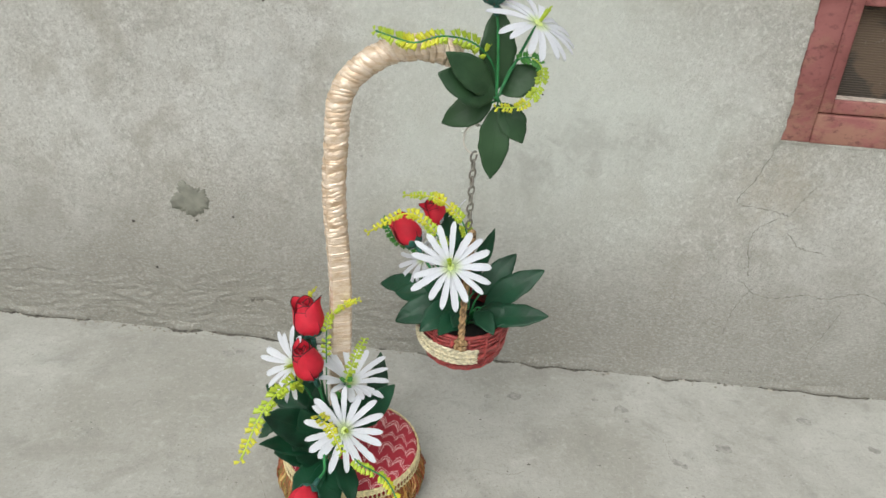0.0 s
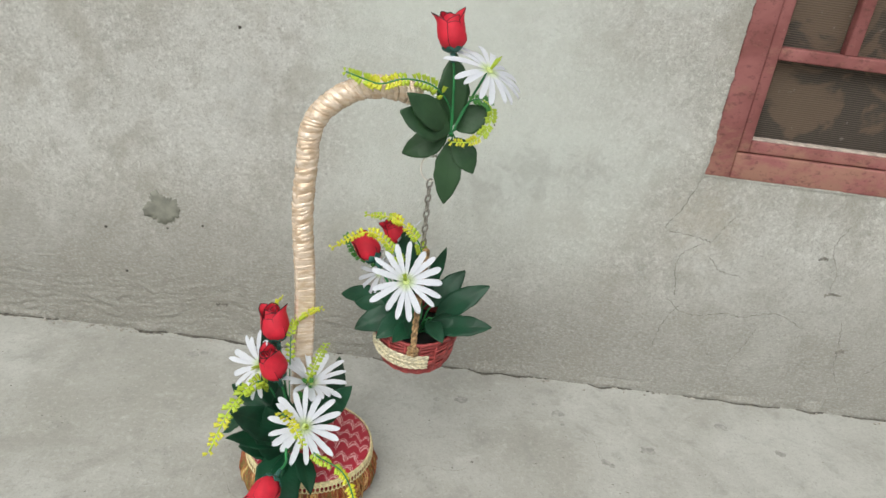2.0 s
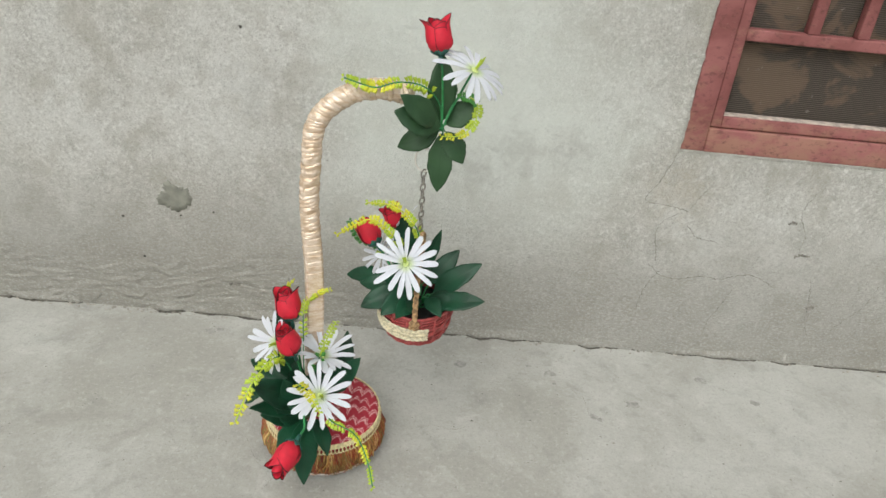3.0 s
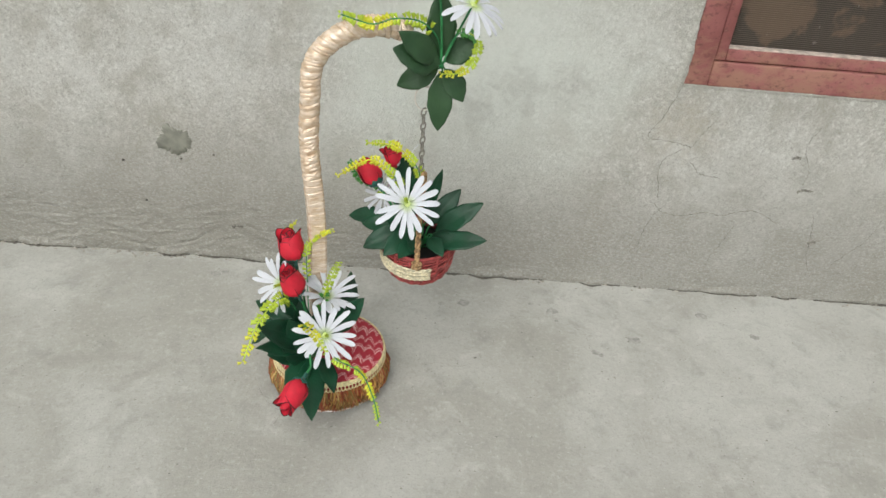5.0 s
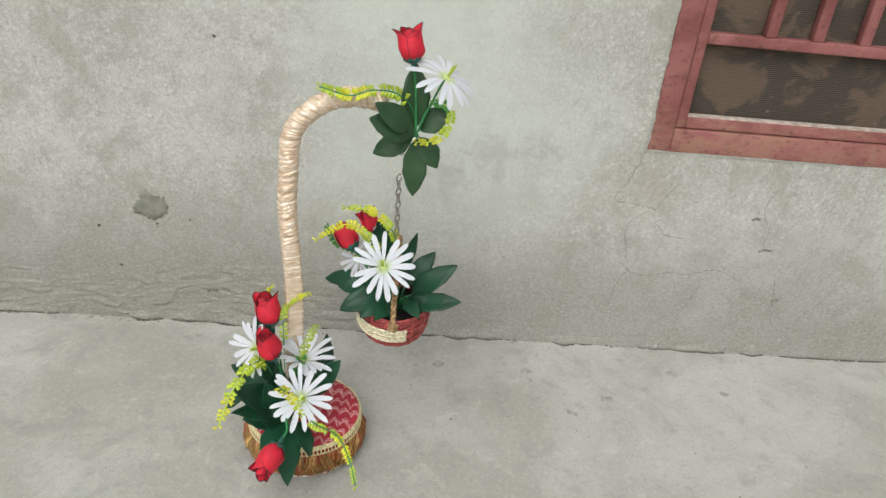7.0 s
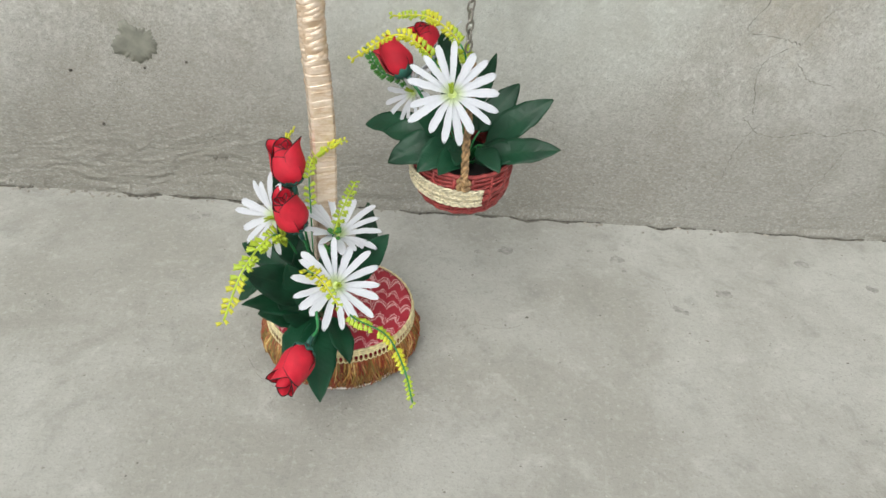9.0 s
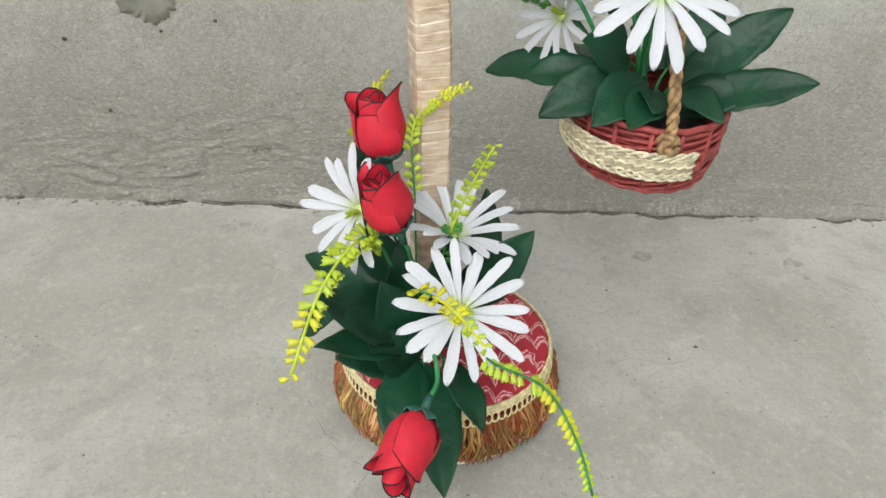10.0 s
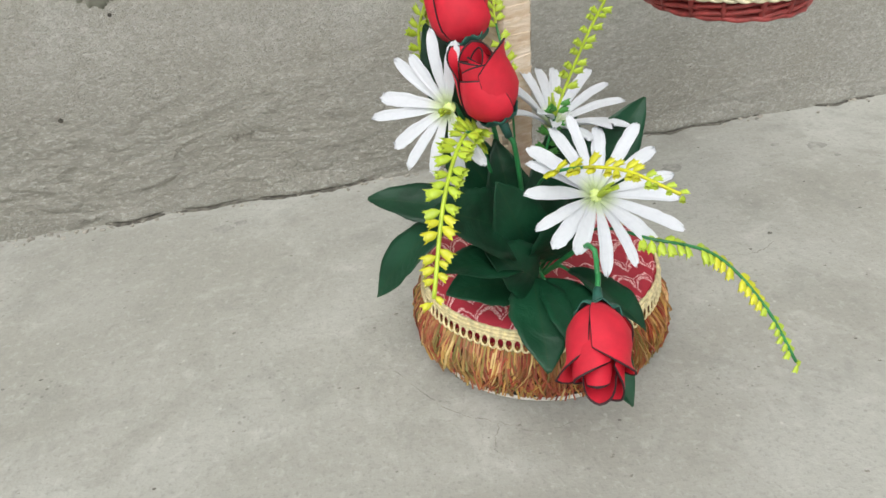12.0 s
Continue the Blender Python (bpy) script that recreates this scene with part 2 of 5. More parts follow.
def lace_top():
    """Red lace over pale satin: scalloped bands of close red work, with thin curved threads and pale net between."""
    m = Nodes("red_lace_fabric", 0.5)
    warp = m.math("MULTIPLY", m.math("SUBTRACT", m.noise(30, 4), 0.5), 1.5)
    u = m.math("ADD", m.math("DIVIDE", m.axis("X"), 0.022), m.math("MULTIPLY", m.math("SUBTRACT", m.noise(24, 3), 0.5), 0.7))
    v = m.math("DIVIDE", m.axis("Y"), 0.030)
    v = m.math("ADD", v, m.math("MULTIPLY", m.math("FLOOR", u), 0.12))
    hump = m.math("ABSOLUTE", m.math("SINE", m.math("MULTIPLY", u, math.pi)))
    band = m.math("ADD", m.math("SUBTRACT", v, m.math("MULTIPLY", hump, 0.5)), warp)
    turn = m.math("MULTIPLY", band, 2 * math.pi)
    solid = m.span(m.math("SINE", turn), -0.30, -0.08)
    thread = m.span(m.math("SINE", m.math("MULTIPLY", turn, 4.0)), 0.05, 0.5)
    net = m.cells(300, "DISTANCE_TO_EDGE")
    pale = m.mix(m.span(net, 0.03, 0.12), (0.55, 0.09, 0.11), (0.80, 0.50, 0.49))
    red = m.mix(m.noise(90, 4), (0.30, 0.010, 0.025), (0.50, 0.026, 0.050))
    closed = m.math("MAXIMUM", solid, thread)
    m.colour(m.mix(closed, pale, red))
    m.rough(m.span(closed, 0, 1, 0.34, 0.6))
    m.bump(closed, 0.5, 0.0012).bump(net, 0.3, 0.0006)
    return m.mat


def satin():
    m = Nodes("champagne_satin_ribbon", 0.20, 0.30)
    shine = m.noise(55, 4, stretch=(1, 1, 2.2))
    c = m.mix(m.span(shine, 0.3, 0.7), (0.67, 0.51, 0.355), (0.92, 0.79, 0.65))
    c = m.mix(m.math("MULTIPLY", m.random(), 0.35), c, (0.55, 0.38, 0.23))
    m.colour(c).bump(m.noise(70, 5, stretch=(0.4, 0.4, 3.6), rough=0.6, distort=0.4), 0.7, 0.0026).bump(m.noise(260, 3, stretch=(0.4, 0.4, 3)), 0.45, 0.001)
    return m.mat


def leaf_green(name, low, high, glint):
    m = Nodes(name, 0.40)
    c = m.mix(m.span(m.noise(30, 4, "object"), 0.3, 0.7), low, high)
    c = m.mix(m.math("MULTIPLY", m.random(), 0.5), c, glint)
    side = m.math("ABSOLUTE", m.axis("Y", "object"))
    vein = m.math("SINE", m.math("MULTIPLY", m.math("SUBTRACT", m.axis("X", "object"), m.math("MULTIPLY", side, 0.9)), 620.0))
    m.colour(m.mix(m.span(side, 0.0009, 0.0002, 0, 0.5), c, (0.030, 0.075, 0.032)))
    m.b.inputs["Specular IOR Level"].default_value = 0.36
    m.bump(vein, 0.10, 0.0006).bump(m.noise(38, 3, distort=0.6), 0.5, 0.005).bump(m.noise(800, 2, "object"), 0.2, 0.0004)
    thin = m.n.new("ShaderNodeBsdfTranslucent")
    thin.inputs["Color"].default_value = (0.085, 0.17, 0.055, 1)
    both = m.n.new("ShaderNodeMixShader")
    both.inputs[0].default_value = 0.24
    m.l.new(m.b.outputs[0], both.inputs[1])
    m.l.new(thin.outputs[0], both.inputs[2])
    m.l.new(both.outputs[0], m.n["Material Output"].inputs["Surface"])
    return m.mat


def fringe_mat():
    m = Nodes("mixed_thread_fringe", 0.55)
    c = m.ramp(m.random(True), [(0.0, (0.17, 0.018, 0.016)), (0.2, (0.34, 0.085, 0.028)), (0.4, (0.56, 0.33, 0.09)),
                                (0.55, (0.17, 0.16, 0.04)), (0.8, (0.36, 0.045, 0.03)), (1.0, (0.70, 0.54, 0.22))])
    c = m.mix(m.span(m.noise(26, 2), 0.50, 0.62, 0, 0.5), c, (0.20, 0.17, 0.045))
    c = m.mix(m.span(m.noise(34, 2, stretch=(1, 1, 0.5)), 0.46, 0.36, 0, 0.5), c, (0.27, 0.05, 0.032))
    m.colour(c)
    return m.mat


MAT_WALL, MAT_FLOOR, MAT_PAINT, MAT_SCREEN = cement_wall(), cement_floor(), painted_wood(), screen_mat()
MAT_CRACK = simple("dark_crack", (0.075, 0.068, 0.055), 0.95, 0.5, 90, where="world").mat
MAT_HAIR = simple("hairline_crack", (0.285, 0.278, 0.242), 0.95, 0.35, 70, where="world").mat
MAT_CHIP = simple("chipped_plaster", (0.205, 0.195, 0.165), 0.95, 0.5, 90, where="world").mat
MAT_LIP = simple("broken_plaster", (0.34, 0.32, 0.275), 0.95, 0.35, 60, 0.6, where="world").mat
MAT_PATCH = simple("smooth_grey_cement", (0.205, 0.207, 0.170), 0.8, 0.2, 40, 0.3, where="world").mat
MAT_STAIN = simple("floor_stain", (0.30, 0.30, 0.267), 0.8, 0.25, 90, where="world").mat
MAT_JOINT = simple("dark_joint", (0.115, 0.107, 0.088), 0.95, 0.5, 90, where="world").mat
MAT_GRIT = simple("floor_grit", (0.21, 0.20, 0.17), 0.9, 0.5, 30, where="world").mat
MAT_PETAL, MAT_LACE, MAT_SATIN, MAT_FRINGE = petal_white(), lace_top(), satin(), fringe_mat()
MAT_LEAF = leaf_green("dark_green_cloth_leaf", (0.004, 0.024, 0.011), (0.010, 0.064, 0.030), (0.016, 0.105, 0.050))
# yellower leaf green, lightened to paint in the stronger light on the arm
MAT_LIT_LEAF = leaf_green("lit_green_cloth_leaf", (0.022, 0.062, 0.026), (0.042, 0.098, 0.042), (0.050, 0.115, 0.048))
MAT_RED = simple("red_foam_petal", (0.56, 0.010, 0.030), 0.7, 0.14, 40, 0.12).mat
MAT_EDGE = simple("black_petal_edge", (0.022, 0.004, 0.006), 0.7, 0.4, 60).mat
MAT_CALYX = simple("teal_green_calyx", (0.020, 0.10, 0.075), 0.55, 0.3, 60).mat
MAT_STEM = simple("green_plastic_stem", (0.022, 0.19, 0.055), 0.4, 0.3, 40).mat
MAT_LIME = simple("lime_plastic", (0.44, 0.58, 0.040), 0.42, 0.2, 60, spread=0.3).mat
MAT_YELLOW = simple("yellow_plastic", (0.58, 0.58, 0.024), 0.42, 0.15, 60, spread=0.25).mat
MAT_FERN = simple("green_fern_plastic", (0.07, 0.30, 0.045), 0.42, 0.3, 60, spread=0.3).mat
MAT_WICKER = simple("red_painted_wicker", (0.34, 0.055, 0.050), 0.5, 0.4, 120, 0.5, spread=0.45).mat
MAT_GOLD = simple("pale_gold_braid", (0.74, 0.64, 0.36), 0.5, 0.25, 160, 0.5, spread=0.2).mat
MAT_BRAID = simple("cream_braid", (0.66, 0.60, 0.42), 0.6, 0.3, 160, 0.5, spread=0.15).mat
MAT_ROPE = simple("brown_seagrass_rope", (0.37, 0.235, 0.11), 0.7, 0.6, 150, 0.6, spread=0.3).mat
MAT_STEEL = simple("dull_chain_steel", (0.30, 0.285, 0.25), 0.42, 0.2, 120, 0.2, metal=0.9).mat
MAT_CLEAR = simple("white_plastic_ring", (0.68, 0.66, 0.58), 0.35, 0.1, 60).mat
MAT_BOARD = simple("white_board_edge", (0.70, 0.67, 0.62), 0.7, 0.15, 40).mat
MAT_PUTTY = simple("old_putty", (0.46, 0.39, 0.33), 0.8, 0.3, 60).mat
MAT_BLACK = simple("black_cloth", (0.012, 0.011, 0.010), 0.8, 0.3, 60).mat
MAT_DRUM = simple("red_satin_side", (0.36, 0.012, 0.028), 0.45, 0.2, 40).mat


# ---- mesh helpers ----
def mesh(name, bm, material, smooth=True):
    me = bpy.data.meshes.new(name)
    bmesh.ops.recalc_face_normals(bm, faces=bm.faces)
    bm.to_mesh(me)
    bm.free()
    for mt in material if isinstance(material, (list, tuple)) else [material]:
        me.materials.append(mt)
    if smooth:
        me.polygons.foreach_set("use_smooth", [True] * len(me.polygons))
    return me


def part(name, data, material, parent, label="", m=None, smooth=True):
    ob = new(name, mesh(name, data, material, smooth) if isinstance(data, bmesh.types.BMesh) else data)
    ob.parent = parent
    if m is not None:
        ob.matrix_local = m
    return tagged(ob, label)


def thing(name, m, label, category, group=""):
    ob = new(name)
    ob.matrix_world = m
    ob.empty_display_size = 0.02
    return tagged(ob, label, category, group)


def box(bm, a, b, bevel=0.0):
    lo, hi = Vector(a), Vector(b)
    made = bmesh.ops.create_cube(bm, size=1.0, matrix=Matrix.LocRotScale((lo + hi) / 2, None, hi - lo))
    if bevel:
        edges = list({e for v in made["verts"] for e in v.link_edges})
        bmesh.ops.bevel(bm, geom=edges, offset=bevel, segments=2, affect="EDGES", profile=0.6)


def spline(points, count):
    """A smooth line through the points, resampled."""
    p = [Vector(q) for q in points]
    p = [p[0] * 2 - p[1]] + p + [p[-1] * 2 - p[-2]]
    out = []
    spans = len(p) - 3
    for i in range(count):
        s = i / (count - 1) * spans
        k = min(int(s), spans - 1)
        f = s - k
        a, b, c, d = p[k:k + 4]
        out.append(0.5 * (2 * b + (c - a) * f + (2 * a - 5 * b + 4 * c - d) * f * f + (3 * b - a - 3 * c + d) * f ** 3))
    return out


def turning(line, closed=False):
    """Tangent, side and up along a line, turning as little as it can."""
    n = len(line)
    out, side = [], None
    for i in range(n):
        t = line[(i + 1) % n] - line[i - 1] if closed or 0 < i < n - 1 else (line[1] - line[0] if i == 0 else line[-1] - line[-2])
        t = t.normalized()
        if side is None:
            side = t.cross(Vector((0, 0, 1)))
            side = side.normalized() if side.length > 0.05 else Vector((1, 0, 0))
        side = (side - t * side.dot(t)).normalized()
        out.append((t, side, t.cross(side).normalized()))
    return out


def tube(bm, line, radius, sides=6, closed=False, squash=1.0, cap=True):
    """A tube round a line; radius is a number or a function of 0..1."""
    rings = []
    n = len(line)
    for i, (p, (t, s, u)) in enumerate(zip(line, turning(line, closed))):
        r = radius(i / (n - 1)) if callable(radius) else radius
        rings.append([bm.verts.new(p + s * math.cos(a) * r + u * math.sin(a) * r * squash)
                      for a in (2 * math.pi * k / sides for k in range(sides))])
    for i in range(n if closed else n - 1):
        a, b = rings[i], rings[(i + 1) % n]
        for k in range(sides):
            bm.faces.new((a[k], a[(k + 1) % sides], b[(k + 1) % sides], b[k]))
    if cap and not closed:
        bm.faces.new(rings[0][::-1])
        bm.faces.new(rings[-1])


def sheet(bm, rows, thick=0.0, closed=False):
    """A grid of points as a surface, with a back a little behind it."""
    front = [[bm.verts.new(p) for p in row] for row in rows]
    h, w = len(rows), len(rows[0])
    faces = []
    for i in range(h - 1):
        for j in range(w if closed else w - 1):
            k = (j + 1) % w
            faces.append(bm.faces.new((front[i][j], front[i][k], front[i + 1][k], front[i + 1][j])))
    if thick:
        bm.normal_update()
        bmesh.ops.solidify(bm, geom=faces, thickness=thick)
    return faces


def aim(p, z, x=(1, 0, 0)):
    """A pose at p whose z axis points along z, and whose x axis lies near x."""
    z = Vector(z).normalized()
    x = Vector(x)
    x = (x - z * x.dot(z)).normalized()
    y = z.cross(x)
    return Matrix.Translation(p) @ Matrix((x, y, z)).transposed().to_4x4()


# ---- the setting ----
WALL = pose(0, 0.001, 0, 0, 0, 1.2)
CX, CY, TOP = -0.073, -0.411, 0.080  # the stand's base
WX0, WX1, WZ0, WZ1 = 0.660, 1.72, 0.573, 1.78  # the window's opening


def spaced(far, near, step, fine):
    """Even steps near the middle, growing outwards."""
    out, x, d = [0.0], 0.0, fine
    while x < far:
        d = fine if x < near else d * step
        x += d
        out.append(x)
    return [-v for v in out[:0:-1]] + out


def build_ground():
    bm = bmesh.new()
    xs, ys = spaced(60, 1.6, 1.5, 0.04), spaced(60, 1.6, 1.5, 0.04)
    rows = [[Vector((x, y - 0.5, 0.0)) for x in xs] for y in ys]
    sheet(bm, rows)
    ob = new("ground", mesh("ground", bm, MAT_FLOOR))
    tagged(ob, "worn grey cement courtyard floor with scuffs and stains", "floor", kind="structure")


def build_wall():
    bm = bmesh.new()
    x0, x1, top, back = -7.0, 7.0, 3.1, 0.23
    for a, b in (((x0, 0, -0.1), (WX0, back, top)), ((WX1, 0, -0.1), (x1, back, top)),
                 ((WX0, 0, -0.1), (WX1, back, WZ0)), ((WX0, 0, WZ1), (WX1, back, top))):
        box(bm, a, b)
    ob = new("wall_north", mesh("wall_north", bm, MAT_WALL, False))
    ob.matrix_world = WALL
    tagged(ob, "rough grey cement plaster wall, cracked and stained", "wall", kind="structure")


def ease(v):
    v = min(1.0, max(0.0, v))
    return v * v * (3 - 2 * v)


def relief(x, z):
    """How far the plaster stands proud at a place on the wall: trowel ridges and flaked layers low down, nearly flat above."""
    low = ease(1.15 - z / 0.26) * (0.40 + 0.60 * ease((0.25 - x) / 0.6))
    lump = noise.noise((x * 7, z * 9, 2))
    grain = noise.noise((x * 75, z * 95, 3))
    wind = 0.35 * noise.noise((x * 5, z * 8, 14))
    ridge = (1 - abs(noise.noise((x * 10, z * 52 + wind * 6, 5)))) ** 5
    flake = ease((noise.noise((x * 15, z * 34 + wind * 4, 8)) - 0.10) / 0.07)
    return max(0.0004, 0.0011 + 0.0007 * lump + 0.00022 * grain + low * (0.0021 * ridge + 0.0026 * flake + 0.0015 * grain))


def build_wall_plaster():
    """The plaster's uneven face over the wall, cut out round the window."""
    xs = [-1.30 + 0.005 * k for k in range(561)]
    zs = [0.003 * k for k in range(101)] + [0.3 + (WZ0 - 0.3) * k / 35 for k in range(1, 36)] + [WZ0 + 0.0085 * k for k in range(1, 90)]
    verts, faces = [], []
    for z in zs:
        for x in xs:
            fade = ease((x + 1.30) / 0.1) * ease((1.50 - x) / 0.1) * ease((zs[-1] - z) / 0.1)
            verts.append((x, 0.0008 - (0.0008 + relief(x, z)) * fade, z))
    n = len(xs)
    for j in range(len(zs) - 1):
        for i in range(n - 1):
            if xs[i] > WX0 - 0.001 and zs[j] > WZ0 - 0.001:
                continue
            p = j * n + i
            faces.append((p, p + 1, p + n + 1, p + n))
    me = bpy.data.meshes.new("wall_plaster")
    me.from_pydata(verts, [], faces)
    me.materials.append(MAT_WALL)
    me.shade_smooth()
    ob = new("wall_plaster", me)
    ob.matrix_world = WALL
    tagged(ob, "rough trowelled cement plaster face, flaking low down", "plaster", kind="structure")


def ribbon(bm, pts, width, lift=0.0012, steps=14, rng=random, wob=0.004):
    """A thin uneven strip along a line on the wall, in the wall's own frame (x, z)."""
    line = spline([(x, 0, z) for x, z in pts], steps)
    pairs = []
    for i, p in enumerate(line):
        t = (line[min(i + 1, steps - 1)] - line[max(i - 1, 0)]).normalized()
        nrm = Vector((-t.z, 0, t.x))
        q = p + nrm * rng.uniform(-wob, wob)
        w = width * rng.uniform(0.35, 1.3) * (0.25 if i in (0, steps - 1) else 1)
        e = Vector((q.x, -lift * 0.5 - relief(q.x, q.z), q.z))
        pairs.append((e + nrm * w / 2, e - nrm * w / 2))
    sheet(bm, pairs)


def build_wall_marks():
    rng = random.Random(4)
    hair = [[(0.66, 0.565), (0.635, 0.49), (0.612, 0.44), (0.684, 0.428), (0.72, 0.418)],
            [(0.765, 0.50), (0.735, 0.45), (0.717, 0.415)], [(0.70, 0.415), (0.665, 0.385), (0.657, 0.35), (0.668, 0.31), (0.674, 0.275)],
            [(0.655, 0.27), (0.70, 0.236), (0.75, 0.232), (0.80, 0.245), (0.845, 0.24)], [(0.725, 0.385), (0.76, 0.352), (0.812, 0.343)],
            [(0.885, 0.215), (0.872, 0.17), (0.85, 0.11), (0.848, 0.065)], [(1.01, 0.50), (0.992, 0.44), (1.018, 0.385), (1.018, 0.34)],
            [(1.075, 0.26), (1.09, 0.20), (1.10, 0.14), (1.135, 0.07)], [(1.25, 0.26), (1.235, 0.20), (1.17, 0.115)],
            [(0.69, 0.25), (0.665, 0.2), (0.655, 0.13)], [(0.845, 0.24), (0.92, 0.26), (0.99, 0.23)]]
    for pts in hair:
        bm = bmesh.new()
        ribbon(bm, pts, 0.0022, steps=44, rng=rng, wob=0.0020)
        ob = new("wall_crack", mesh("wall_crack", bm, MAT_HAIR))
        ob.matrix_world = WALL
        tagged(ob, "fine branching crack in the cement plaster", "crack", "cracks in the plaster", "structure")
    for x, z, w in ((1.03, 0.326, 0.04), (0.978, 0.412, 0.022), (-0.377, 0.10, 0.03), (1.10, 0.18, 0.02)):
        bm = bmesh.new()
        ribbon(bm, [(x - w / 2, z - 0.004), (x, z + 0.003), (x + w / 2, z)], 0.008, 0.0016, 21, rng, 0.0022)
        ob = new("plaster_chip", mesh("plaster_chip", bm, MAT_CHIP))
        ob.matrix_world = WALL
        tagged(ob, "small dark chip in the cement plaster", "chip", "chips in the plaster", "structure")
    for x, z, r in ((-0.336, 0.751, 0.0035), (-0.642, 0.268, 0.0035), (-0.50, 0.283, 0.0025), (-0.6, 0.16, 0.003), (-0.42, 0.30, 0.003), (0.2, 0.62, 0.002)):
        blob("plaster_pit", (x, z), r, r, MAT_CRACK, rng, "small dark pit in the cement plaster", "pit", 9)
    blob("cement_patch", (-0.509, 0.333), 0.040, 0.035, MAT_PATCH, rng, "darker smooth cement patch smeared on the wall", "patch", 120, 0.24)


def blob(name, at, rx, rz, material, rng, label, category, n=20, rag=0.25):
    """An uneven thin daub on the wall."""
    bm = bmesh.new()
    seed = rng.uniform(0, 90)
    rim = []
    for k in range(n):
        a = 2 * math.pi * k / n
        r = 1 + rag * 1.6 * noise.noise((math.cos(a) * 1.3 + seed, math.sin(a) * 1.3, 0)) + rag * noise.noise((math.cos(a) * 5 + seed, math.sin(a) * 5, 3)) + 0.7 * rag * noise.noise((math.cos(a) * 14 + seed, math.sin(a) * 14, 6))
        rim.append(Vector((at[0] + math.cos(a) * rx * r, 0, at[1] + math.sin(a) * rz * r)))
    c = Vector((at[0], 0, at[1]))
    h = max(relief(p.x, p.z) for p in rim + [c]) - 0.0008
    rows = [[Vector((p.x, 0.001, p.z)) for p in rim], [Vector((p.x, -0.0010 - h, p.z)) for p in (c + (q - c) * 0.995 for q in rim)],
            [Vector((p.x, -0.0011 - h, p.z)) for p in (c + (q - c) * 0.6 for q in rim)], [Vector((c.x + (p.x - c.x) * 0.05, -0.0011 - h, c.z + (p.z - c.z) * 0.05)) for p in rim]]
    sheet(bm, rows, closed=True)
    bm.faces.new([v for v in list(bm.verts)[-n:]])
    ob = new(name, mesh(name, bm, material))
    ob.matrix_world = WALL
    tagged(ob, label, category, kind="structure")


def build_joint():
    """The broken joint between wall and floor: a dark ragged gap under a lip of crumbling plaster."""
    n = 1400
    gap, lip = bmesh.new(), bmesh.new()
    rows_g, rows_l = [], []
    for i in range(n):
        x = -1.8 + 3.9 * i / (n - 1)
        a = noise.noise((x * 3.3, 3, 0))
        b = noise.noise((x * 24, 7, 0))
        c = noise.noise((x * 95, 11, 0))
        d = noise.noise((x * 260, 17, 0))
        worn = 0.34 + 0.40 * ease((-0.45 - x) / 0.3)
        gape = worn * max(0.0, 0.0002 + 0.0085 * a + 0.0062 * b + 0.0040 * c + 0.0016 * d)
        edge = -0.004 - 0.020 * noise.noise((x * 5, 21, 0)) - 0.013 * noise.noise((x * 17, 5, 0)) - 0.003 * b - 0.0025 * c
        rows_g.append([Vector((x, 0.001, 0.0030)), Vector((x, edge - gape * 1.3, 0.0022)), Vector((x, edge - gape * 1.4 - 0.001, -0.002))])
        low = 0.0022 + gape * 1.1
        high = 0.045 + 0.02 * noise.noise((x * 5, 31, 0)) + 0.006 * b
        rows_l.append([Vector((x, 0.002, low * 0.9)), Vector((x, edge * 0.8, low)), Vector((x, edge - 0.0012 * (1 + d), low + 0.004 + 0.003 * c)),
                       Vector((x, edge * 0.55 - 0.001 * c, low + 0.013 + 0.004 * c)), Vector((x, -0.0008 - 0.0008 * b, low + (high - low) * 0.6)), Vector((x, 0.002, high))])
    sheet(gap, rows_g)
    sheet(lip, rows_l)
    for name, bm, mt, label, cat in (("joint_gap", gap, MAT_JOINT, "dark ragged gap along the foot of the wall", "gap"),
                                     ("plaster_lip", lip, MAT_WALL, "crumbling cement plaster lip along the wall's foot", "trim")):
        ob = new(name, mesh(name, bm, mt))
        ob.matrix_world = WALL
        tagged(ob, label, cat, kind="structure")


def build_crumbs():
    """Crumbs of plaster fallen along the foot of the wall."""
    rng = random.Random(31)
    bm = bmesh.new()
    for k in range(170):
        x = rng.uniform(-1.1, 1.4) if k % 3 else rng.uniform(-0.95, -0.2)
        r = rng.uniform(0.0010, 0.0034)
        p = (x, -0.004 - abs(rng.gauss(0, 0.010)), r * 0.5)
        made = bmesh.ops.create_icosphere(bm, subdivisions=1, radius=r, matrix=Matrix.Translation(p) @ Matrix.Diagonal((rng.uniform(0.8, 1.8), 1, 0.7, 1)))
        for v in made["verts"]:
            v.co += Vector((rng.uniform(-1, 1), rng.uniform(-1, 1), rng.uniform(-1, 1))) * r * 0.3
    ob = new("plaster_crumbs", mesh("plaster_crumbs", bm, MAT_LIP, False))
    ob.matrix_world = WALL
    tagged(ob, "small crumbs of plaster along the wall's foot", "crumbs", kind="stuff")


